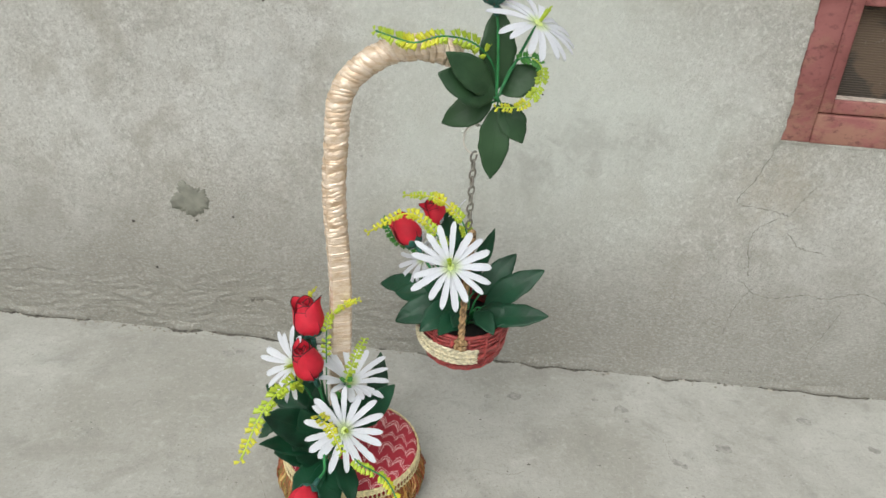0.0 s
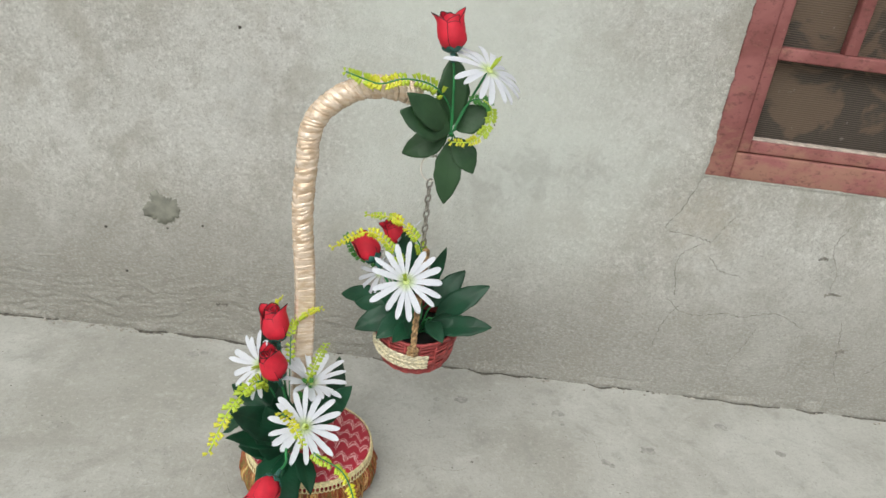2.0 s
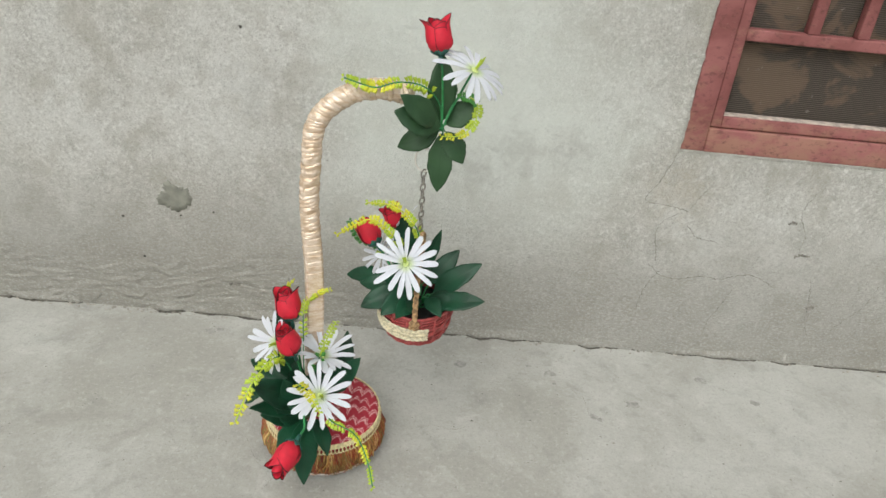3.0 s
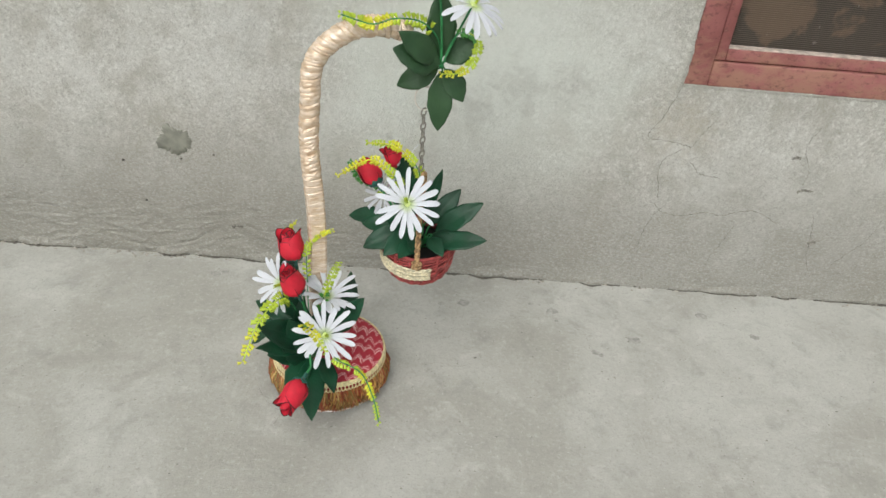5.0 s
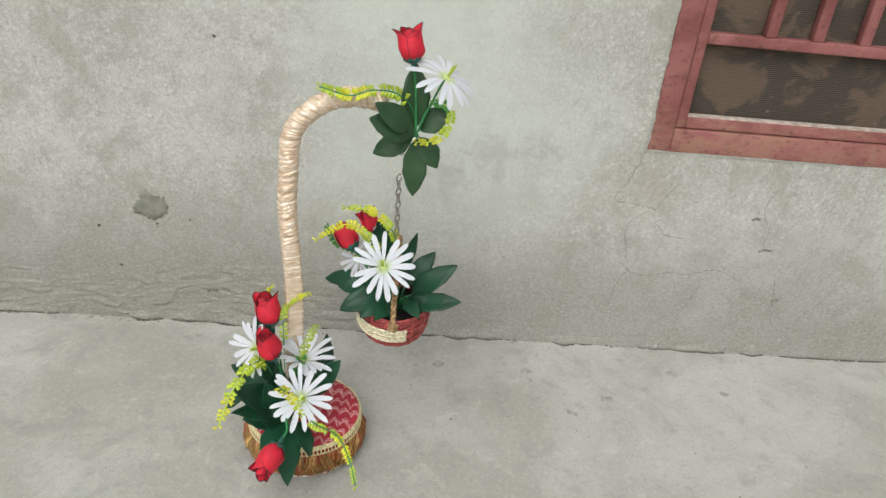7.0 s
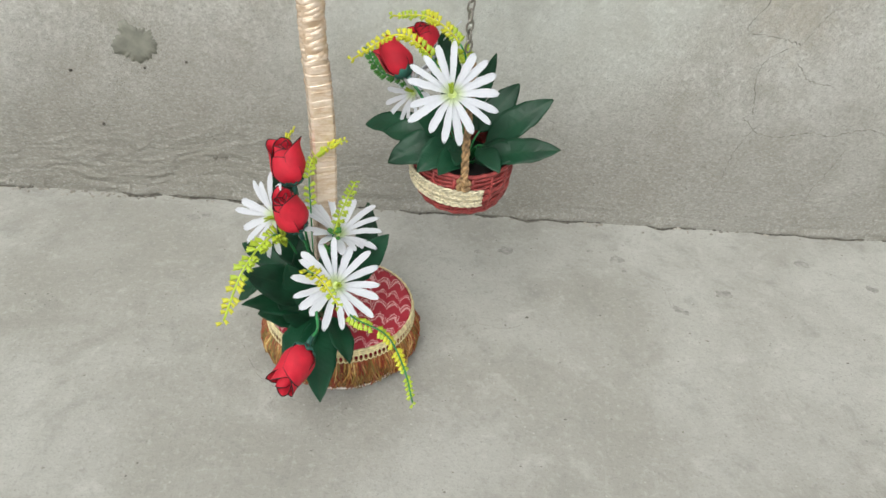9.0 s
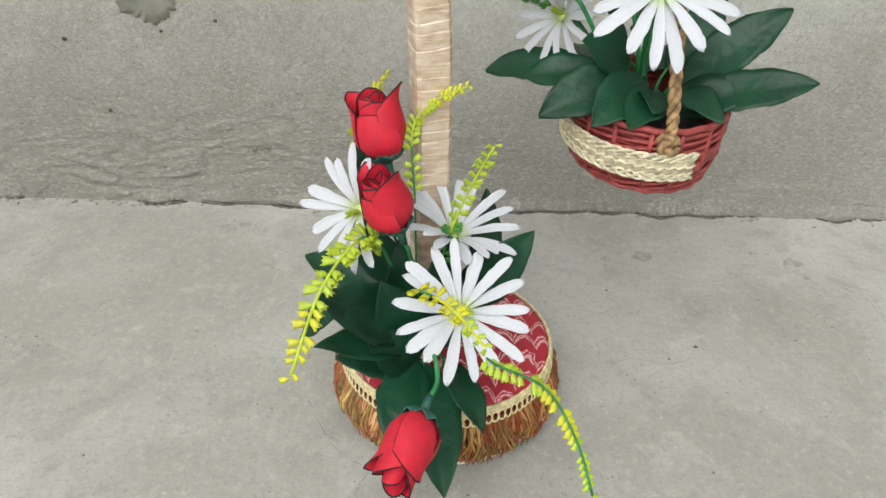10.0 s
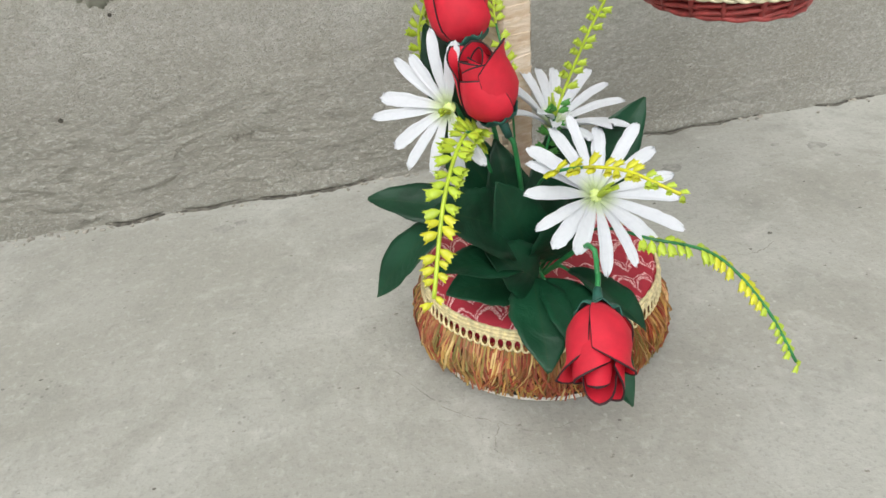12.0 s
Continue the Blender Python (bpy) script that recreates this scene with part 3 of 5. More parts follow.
def build_floor_stains():
    rng = random.Random(9)
    for x, y, r in ((0.217, -0.118, 0.012), (0.443, -0.122, 0.011), (0.636, -0.210, 0.013), (0.834, -0.09, 0.012), (0.533, -0.267, 0.008), (0.435, -0.248, 0.006),
                    (0.545, -0.275, 0.006), (-0.422, -0.083, 0.010), (-0.40, -0.075, 0.007), (0.16, -0.13, 0.006), (0.39, -0.10, 0.005), (0.95, -0.16, 0.010), (0.45, -0.16, 0.004)):
        bm = bmesh.new()
        seed = rng.uniform(0, 99)
        n = 22
        rim = []
        for k in range(n):
            a = 2 * math.pi * k / n
            q = r * (1 + 0.5 * noise.noise((math.cos(a) * 1.5 + seed, math.sin(a) * 1.5, 0)))
            rim.append(Vector((x + math.cos(a) * q * 1.25, y + math.sin(a) * q, 0)))
        c = Vector((x, y, 0))
        sheet(bm, [[p + Vector((0, 0, 0.0001)) for p in rim], [c + (p - c) * 0.8 + Vector((0, 0, 0.0004)) for p in rim], [c + (p - c) * 0.1 + Vector((0, 0, 0.0005)) for p in rim]], closed=True)
        bm.faces.new([v for v in list(bm.verts)[-n:]])
        ob = new("floor_spot", mesh("floor_spot", bm, MAT_STAIN))
        tagged(ob, "small darker spot on the cement floor", "spot", "spots on the floor", "structure")


def build_floor_marks():
    """Hairline cracks in the floor by the stand, and small nicks and grit."""
    rng = random.Random(41)
    for pts in (((-0.232, -0.440), (-0.212, -0.475), (-0.184, -0.514), (-0.150, -0.536), (-0.118, -0.557), (-0.085, -0.552)),
                ((-0.150, -0.536), (-0.160, -0.566), (-0.146, -0.590)), ((0.140, -0.355), (0.165, -0.348), (0.205, -0.355), (0.240, -0.340)),
                ((0.49, -0.176), (0.515, -0.20), (0.522, -0.262))):
        bm = bmesh.new()
        n = 34
        line = spline([(x, y, 0) for x, y in pts], n)
        rows = []
        for i, p in enumerate(line):
            t = (line[min(i + 1, n - 1)] - line[max(i - 1, 0)]).normalized()
            side = Vector((-t.y, t.x, 0)) * 0.00042 * rng.uniform(0.1, 1.5)
            q = p + Vector((rng.uniform(-1, 1), rng.uniform(-1, 1), 0)) * 0.0016 + Vector((0, 0, 0.0004))
            rows.append((q + side, q - side))
        sheet(bm, rows)
        ob = new("floor_crack", mesh("floor_crack", bm, MAT_HAIR))
        tagged(ob, "hairline crack in the cement floor", "crack", "cracks in the floor", "structure")
    verts, faces = [], []
    for k in range(420):
        x, y = rng.uniform(-1.0, 1.3), rng.uniform(-1.0, -0.03)
        if (x - CX) ** 2 + (y - CY) ** 2 < 0.016:
            continue
        r = rng.uniform(0.0005, 0.0016) * (1.6 if rng.random() < 0.08 else 1)
        b = len(verts)
        turn = rng.uniform(0, 3)
        for j in range(6):
            a = turn + j * math.pi / 3
            q = r * rng.uniform(0.6, 1.4)
            verts.append((x + math.cos(a) * q * 1.5, y + math.sin(a) * q, 0.0001))
        verts.append((x, y, 0.0002 + r * 0.5))
        faces += [(b + j, b + (j + 1) % 6, b + 6) for j in range(6)]
    me = bpy.data.meshes.new("floor_grit")
    me.from_pydata(verts, [], faces)
    me.materials.append(MAT_GRIT)
    tagged(new("floor_grit", me), "small grit and crumbs scattered on the floor", "grit", kind="stuff")


def rail(a, b, bevel=0.003):
    bm = bmesh.new()
    box(bm, a, b, bevel)
    return bm


def build_window():
    win = thing("window_1", WALL @ pose(WX0, 0, WZ0), "red painted wooden window with worn paint and wire screen", "window")
    tagged(win, kind="structure")
    w, h = WX1 - WX0, WZ1 - WZ0
    f, d = 0.054, 0.09
    lab = "weathered red painted wood"
    part("frame_side", rail((0, -0.003, 0), (f, d, h)), MAT_PAINT, win, lab)
    part("frame_side", rail((w - f, -0.003, 0), (w, d, h)), MAT_PAINT, win, lab)
    part("window_sill", rail((f, -0.005, 0), (w - f, d, f + 0.002)), MAT_PAINT, win, "sill rail worn to bare wood")
    part("frame_head", rail((f, -0.003, h - f), (w - f, d, h)), MAT_PAINT, win, lab)
    # the sash inside the frame
    g = 0.026
    y0, y1 = 0.002, 0.034
    part("sash_side", rail((f + 0.0015, y0, f + 0.004), (f + g, y1, h - f - 0.002)), MAT_PAINT, win, lab)
    part("sash_side", rail((w - f - g, y0, f + 0.004), (w - f - 0.0015, y1, h - f - 0.002)), MAT_PAINT, win, lab)
    part("sash_bottom", rail((f + g, y0, f + 0.004), (w - f - g, y1, f + g + 0.004)), MAT_PAINT, win, "bottom rail worn to bare wood")
    part("sash_top", rail((f + g, y0, h - f - g), (w - f - g, y1, h - f - 0.002)), MAT_PAINT, win, lab)
    part("cross_rail", rail((f + g, y0 + 0.002, 0.252), (w - f - g, y1, 0.277)), MAT_PAINT, win, lab)
    x = 0.208
    while x < w - f - g - 0.05:
        part("window_bar", rail((x, y0 + 0.004, 0.277), (x + 0.026, y1 - 0.004, h - f - g)), MAT_PAINT, win, lab)
        x += 0.108
    # pale bead of old putty along the foot of the screen
    part("putty_bead", rail((f + g, 0.006, f + g + 0.004), (w - f - g, 0.03, f + g + 0.0075), 0.0012), MAT_PUTTY, win, "pale putty bead")
    # plaster that laps unevenly over the frame's outer edge
    for name, n, upright in (("plaster_edge", 160, True), ("plaster_edge", 130, False)):
        bm, rows = bmesh.new(), []
        for i in range(n):
            s = -0.01 + (h if upright else w) * i / (n - 1)
            q = noise.noise((s * 9, 5 if upright else 9, 0)) * 0.006 + noise.noise((s * 60, 2, 0)) * 0.004
            a, k, e = -0.022 + q * 0.5, 0.0005 + q, -0.0055
            pts = ((a, 0.001), (a * 0.5, e * 0.6), (k - 0.001, e), (k, e * 0.6), (k, 0.002)) if upright else ((a * 0.6, 0.001), (a * 0.3, e * 0.3), (k * 0.5 - 0.001, e * 0.95), (k * 0.5, e * 0.8), (k * 0.5, 0.002))
            rows.append([Vector((p, y, s)) if upright else Vector((s, y, p)) for p, y in pts])
        sheet(bm, rows)
        part(name, bm, MAT_WALL, win, "ragged cement edge against the frame")
    part("screen", rail((f + g - 0.004, 0.034, f + g), (w - f - g + 0.004, 0.042, h - f - g + 0.004), 0), MAT_SCREEN, win, "dusty dark wire screen", smooth=False)


build_ground()
build_wall()
build_wall_plaster()
build_wall_marks()
build_joint()
build_crumbs()
build_floor_stains()
build_floor_marks()
build_window()


# ---- flowers ----
def petal_mesh(length, width, seed):
    """One long cloth daisy petal, ribbed, with a blunt uneven tip; it starts near the flower's middle and runs along x."""
    rng = random.Random(seed)
    bm = bmesh.new()
    n, w = 12, 6
    wave = rng.uniform(-0.12, 0.12)
    rows = []
    for i in range(n + 1):
        s = 1 - (1 - i / n) ** 1.5
        half = width / 2 * (0.36 + 0.64 * math.sin(min(1.0, s * 1.5) * math.pi / 2) ** 1.3) * math.sqrt(max(0.12, 1 - max(0, (s - 0.80) / 0.20) ** 2.4))
        x = 0.003 + length * s
        z = 0.10 * length * math.sin(s * math.pi * 0.75) - 0.07 * length * s * s
        row = []
        for j in range(w + 1):
            q = 2 * j / w - 1
            rib = 0.00045 * math.cos(q * math.pi * 2)
            ragged = 0.0012 * rng.uniform(-1, 1) if i == n else 0
            row.append(Vector((x + ragged - abs(q) ** 2 * 0.0015 * (i == n), q * half * (1 + 0.09 * rng.uniform(-1, 1)) + wave * length * 0.25 * s * s, z + rib + 0.0016 * q * q * (1 - s * 0.5))))
        rows.append(row)
    sheet(bm, rows, 0.0005)
    return mesh("petal", bm, MAT_PETAL)


PETALS = [petal_mesh(L, W, s) for s, (L, W) in enumerate(((0.055, 0.0112), (0.060, 0.0104), (0.051, 0.0118), (0.057, 0.0096)))]


def stem_part(parent, line, r0, r1, material=None, name="stem"):
    inv = parent.matrix_world.inverted()
    bm = bmesh.new()
    tube(bm, [inv @ p for p in spline(line, 12)], lambda s: r0 + (r1 - r0) * s, 6)
    return part(name, bm, material or MAT_STEM, parent)


def daisy(centre, normal, root, group, seed, size=1.0, count=16, cup=8, droop=(), spin=0.0, via=None, clear=None):
    """A cloth daisy: petals round a green-white middle, a tuft of stamens, a stem down to its root. cup: degrees by which the petals rise."""
    rng = random.Random(seed)
    d = thing("daisy", aim(centre, normal), "white cloth daisy with a pale green centre", "flower", group)
    bpy.context.view_layer.update()
    for k in range(count):
        a = spin + 360 * k / count + rng.uniform(-6.5, 6.5)
        lift = cup + rng.uniform(-6, 6) - (2 if k % 2 else 0)
        m = pose(0, 0, -0.001 * (k % 2), 0, 0, a) @ pose(0, 0, 0, rng.uniform(-6, 6), -lift, 0) @ Matrix.Diagonal((size * rng.uniform(0.93, 1.06), size * rng.uniform(0.80, 1.02), size, 1))
        me = PETALS[rng.randrange(4)]
        world = d.matrix_world @ m
        if clear and min((world @ Vector((0.05 * s, 0, 0)) - Vector(clear[0])).length for s in (0.4, 0.7, 1.0)) < clear[1]:
            continue
        part("petal", me, None, d, m=m)
    bm = bmesh.new()
    bmesh.ops.create_uvsphere(bm, u_segments=12, v_segments=6, radius=0.006 * size)
    for v in bm.verts:
        v.co.z = v.co.z * 0.5 + 0.001
    hub = part("flower_centre", bm, MAT_CENTRE, d, "pale green centre")
    lean = rng.uniform(0, 2 * math.pi)
    for k in range(9):
        a = 2 * math.pi * k / 9 + rng.uniform(-0.3, 0.3)
        far = rng.uniform(0.6, 1.0)
        tip = Vector((math.cos(a) * 0.0026 + math.cos(lean) * 0.007 * far, math.sin(a) * 0.0026 + math.sin(lean) * 0.008 * far, 0.025 * far)) * size
        bm = bmesh.new()
        tube(bm, spline([(tip.x * 0.4, tip.y * 0.4, 0.001), (tip.x * 0.6, tip.y * 0.6, tip.z * 0.6), tip], 5), lambda s: 0.0013 - 0.0003 * s, 5)
        part("stamen", bm, MAT_LIME, hub)
    n = Vector(normal).normalized()
    c = Vector(centre)
    stem_part(d, [c - n * 0.002, c - n * 0.02, via or (c - n * 0.045 + Vector(root)) / 2, root], 0.0022, 0.0018)
    return d


def rose_petal(a0, span, height, radius, flare, lip, inner=1.0, twist=0.0):
    """A curved foam petal with a dark edge: it wraps span degrees round the axis from a0. Faces at the rim take the edge's material."""
    bm = bmesh.new()
    us = [0.0, 0.011] + [0.011 + 0.978 * k / 12 for k in range(1, 12)] + [0.989, 1.0]
    vs = [0, 0.12, 0.25, 0.4, 0.55, 0.68, 0.8, 0.9, 0.980, 1.0]
    rows = []
    for v in vs:
        row = []
        for u in us:
            q = 2 * u - 1
            point = max(0, 1 - abs(q) * 1.35)
            topline = height * (1 - 0.15 * abs(q) ** 2 + lip * point)
            z = topline * v
            prof = math.sin((0.26 + 0.48 * v) * math.pi) * min(1.0, 0.46 + 1.7 * v)
            r = radius * inner * (prof + flare * max(0, (v - 0.72) / 0.28) ** 1.6 * (0.12 + point))
            r *= 1 + 0.05 * q
            a = radians(a0 + q * span / 2 * (1 - 0.10 * v) + twist * v)
            row.append(Vector((math.cos(a) * r, math.sin(a) * r, z)))
        rows.append(row)
    faces = sheet(bm, rows)
    w = len(us) - 1
    for i, f in enumerate(faces):
        r, c = divmod(i, w)
        f.material_index = 1 if r == len(vs) - 2 or c in (0, w - 1) else 0
    bm.normal_update()
    bmesh.ops.solidify(bm, geom=faces, thickness=0.0011)
    return bm


ROSE_MESHES = {}


def rose(base, axis, root, group, seed, size=1.0, spin=0.0, via=None, label="red foam rosebud with dark petal edges", opened=0.0):
    """A foam rosebud: outer petals with pointed lips, an inner scroll, a toothed calyx and a stem. base: where calyx and stem meet."""
    d = thing("rose", aim(base, axis), label, "flower", group)
    bpy.context.view_layer.update()
    key = round(opened, 2)
    if key not in ROSE_MESHES:
        H, R = 0.064, 0.0255
        specs = [(-125, 165, H * (0.80 + 0.7 * opened), R, 0.05 + 0.5 * opened, 0.02, 1.0, 5), (-22, 150, H * 0.99, R, 0.50 - 0.2 * opened, 0.14, 1.015, 5), (128, 165, H * 0.95, R, 0.54 - 0.2 * opened, 0.12, 0.98, 5),
                 (75, 200, H * (1.03 + 0.5 * opened), R, 0.10 + opened * 0.5, 0.05, 0.84, 20), (-105, 190, H * (0.93 + 1.3 * opened), R, 0.16 + opened * 0.6, 0.04, 0.80, 15),
                 (200, 220, H * (1.00 + 1.3 * opened), R, 0.05 + opened * 0.4, 0.03, 0.64, 20), (20, 230, H * (1.02 + 1.2 * opened), R, opened * 0.3, 0.02, 0.47, 25), (190, 250, H * 1.0, R, -0.05, 0.02, 0.30, 25)]
        ROSE_MESHES[key] = [mesh("petal", rose_petal(*s), [MAT_RED, MAT_EDGE]) for s in specs]
    turn = pose(0, 0, 0.002, 0, 0, spin) @ Matrix.Diagonal((size, size, size, 1))
    for me in ROSE_MESHES[key]:
        part("petal", me, None, d, m=turn)
    # the calyx: a cup with five teeth, and its neck
    bm = bmesh.new()
    rows = []
    n = 40
    for v in (0, 0.25, 0.5, 0.75, 1.0):
        row = []
        for k in range(n):
            a = 2 * math.pi * k / n
            tooth = abs(((k / n * 7) % 1) - 0.5) * 2
            r = (0.0035 + 0.0158 * math.sin(min(1, v * 1.0) * math.pi * 0.46)) * size
            z = (v * (0.009 + 0.007 * tooth) - 0.001) * size
            row.append(Vector((math.cos(a) * r, math.sin(a) * r, z)))
        rows.append(row)
    sheet(bm, rows, 0.0008, closed=True)
    calyx = part("calyx", bm, MAT_CALYX, d, "teal green calyx", m=pose(0, 0, 0, 0, 0, spin))
    ax = Vector(axis).normalized()
    b = Vector(base)
    bm = bmesh.new()
    tube(bm, [Vector((0, 0, -0.016 * size)), Vector((0, 0, -0.008 * size)), Vector((0, 0, 0.001))], lambda s: 0.0032 + 0.001 * s, 8)
    part("neck", bm, MAT_CALYX, calyx)
    stem_part(d, [b - ax * 0.014, b - ax * 0.03, via or (b - ax * 0.05 + Vector(root)) / 2, root], 0.0022, 0.0022)
    return d


def leaf_mesh(length, width, bend, fold, seed, material):
    """A cloth leaf along x with a folded midrib, a pointed tip and a wavy rim."""
    rng = random.Random(seed)
    bm = bmesh.new()
    n, w = 30, 8
    ph = rng.uniform(0, 6)
    rows = []
    for i in range(n + 1):
        s = i / n
        half = width / 2 * max(0.05, math.sin(math.pi * s ** 0.90) ** 0.78 if 0 < s < 1 else 0.05)
        row = []
        for j in range(w + 1):
            q = 2 * j / w - 1
            z = abs(q) * half * fold - bend * length * s * s + 0.05 * length * math.sin(s * 3)
            z += 0.0022 * abs(q) ** 2 * math.sin(ph + s * 9 + (2 if q > 0 else 0))
            row.append(Vector((length * s, q * half * (1 + 0.03 * math.sin(s * 24 + ph) + 0.012 * abs(q) ** 3 * (i % 2) + 0.02 * abs(q) ** 3 * rng.uniform(-1, 1)), z)))
        rows.append(row)
    sheet(bm, rows, 0.0006)
    return mesh("leaf", bm, material)


def leaf_spray(name_label, at, group, leaves, seed, material=None):
    """A spray of cloth leaves. Each leaf: base, tip, width, up-side, bend, fold."""
    rng = random.Random(seed)
    d = thing("leaf_spray", Matrix.Translation(at), name_label, "leaves", group)
    bpy.context.view_layer.update()
    inv = d.matrix_world.inverted()
    for b, t, w, up, bend, fold in leaves:
        b, t = Vector(b), Vector(t)
        x = (t - b).normalized()
        u = Vector(up)
        u = (u - x * u.dot(x)).normalized()
        length = (t - b).length
        # the tip bends down by bend, so the leaf starts raised by as much
        me = leaf_mesh(length, w, bend, fold, rng.randrange(999), material or MAT_LEAF)
        y = u.cross(x)
        m = Matrix.Translation(b) @ Matrix((x, y, u)).transposed().to_4x4() @ pose(0, 0, 0, 0, -math.degrees(math.atan(bend)), 0)
        part("leaf", me, None, d, m=inv @ m)
        s = (b + Vector(at)) / 2 + Vector((0, 0, 0.004))
        stem_part(d, [b + x * 0.002, b - x * 0.006 + (s - b) * 0.2, s, Vector(at)], 0.0014, 0.0018)
    return d


def leaflet_mesh(material, seed):
    """A small plump frond bud along x, narrow at the stalk, flared and notched at the end."""
    bm = bmesh.new()
    rng = random.Random(seed)
    n = 14
    rings = []
    teeth = [rng.uniform(0.0012, 0.0030) if k % 2 else rng.uniform(-0.0004, 0.0003) for k in range(n)]
    for x, r, end in ((0, 0.0006, 0), (0.0018, 0.0009, 0), (0.0034, 0.0023, 0), (0.0056, 0.0031, 0), (0.0074, 0.0030, 0), (0.0084, 0.0031, 0.4), (0.0092, 0.0035, 1)):
        rings.append([Vector((x + teeth[k] * end, math.cos(2 * math.pi * k / n) * (r + 0.0007 * end * (k % 2)), math.sin(2 * math.pi * k / n) * r * 0.62 + 0.0006 * math.sin(x * 300))) for k in range(n)])
    sheet(bm, rings, closed=True)
    bm.faces.new([v for v in list(bm.verts)[-2 * n:-n]])
    return mesh("leaflet", bm, material)


LEAFLETS = [leaflet_mesh(mt, k) for k, mt in enumerate((MAT_FERN, MAT_LIME, MAT_YELLOW))]


def fern(points, group, seed, start=0.25, pairs=16, size=1.0, up=(0, -0.5, 1), tones=(0, 1, 2), hang=0.0, flat=0.0, green=False):
    """A plastic fern sprig: a thin stalk through the points, with paired buds from start to tip that turn from green to yellow."""
    rng = random.Random(seed)
    names = "yellow-green plastic fern sprig with small buds" if tones[-1] else "dark green plastic fern sprig with small buds"
    d = thing("fern_sprig", Matrix.Translation(points[0]), names, "fern", group)
    bpy.context.view_layer.update()
    o = Vector(points[0])
    line = [p - o for p in spline(points, 40)]
    cut = int(40 * (start + 0.12))
    for seg, mt in ((line[:cut + 1], MAT_STEM), (line[cut:], (MAT_FERN, MAT_LIME, MAT_YELLOW)[max(tones[1], 0)] if tones[-1] and not green else MAT_STEM)):
        if len(seg) > 1:
            bm = bmesh.new()
            tube(bm, seg, 0.0013 * size, 6)
            stalk = part("stalk", bm, mt, d)
    fr = turning(line)
    for k in range(pairs):
        s = start + (1 - start) * k / (pairs - 1)
        i = min(39, int(s * 39))
        t = fr[i][0]
        u = Vector(up)
        u = (u - t * u.dot(t)).normalized()
        side = t.cross(u)
        tone = tones[min(2, int((s - start) / (1 - start) * 2.99))]
        for sg in (1, -1):
            gap = (1 - start) * 0.25 / pairs * 39 * (line[i] - line[i - 1]).length
            way = (side * sg * (1 - flat) + t * (0.45 + 0.25 * rng.random()) + u * rng.uniform(-0.25, 0.45) - Vector((0, 0, hang))).normalized()
            y = u.cross(way).normalized()
            m = Matrix.Translation(line[i] + t * gap * sg) @ Matrix((way, y, way.cross(y))).transposed().to_4x4()
            z = size * rng.uniform(0.85, 1.15) * (1 - 0.35 * max(0, s - 0.7) / 0.3)
            part("leaflet", LEAFLETS[tone], None, stalk, m=m @ Matrix.Diagonal((z, z, z, 1)))
    return d


MAT_CENTRE = simple("pale_green_flower_centre", (0.60, 0.72, 0.26), 0.6, 0.2, 200, 0.4).mat


# ---- the flower stand ----
ON_BASE, IN_BASKET, ON_ARM = "flowers on the stand's base", "flowers in the hanging basket", "flowers at the end of the arm"


def ring_rows(profile, n=72, wave=None):
    rows = []
    for r, z in profile:
        rows.append([Vector((math.cos(2 * math.pi * k / n) * (r + (wave(k / n) if wave else 0)), math.sin(2 * math.pi * k / n) * (r + (wave(k / n) if wave else 0)), z)) for k in range(n)])
    return rows


def lathe(profile, n=72, cap=True):
    bm = bmesh.new()
    sheet(bm, ring_rows(profile, n), closed=True)
    if cap:
        vs = list(bm.verts)
        bm.faces.new(vs[:n])
        bm.faces.new(vs[-n:])
    return bm


POLE = [(-0.097, -0.405, 0.078), (-0.097, -0.405, 0.25), (-0.098, -0.406, 0.40), (-0.107, -0.408, 0.545), (-0.104, -0.409, 0.63), (-0.099, -0.409, 0.690),
        (-0.078, -0.408, 0.728), (-0.038, -0.404, 0.758), (0.002, -0.400, 0.768), (0.035, -0.394, 0.765), (0.062, -0.388, 0.758)]


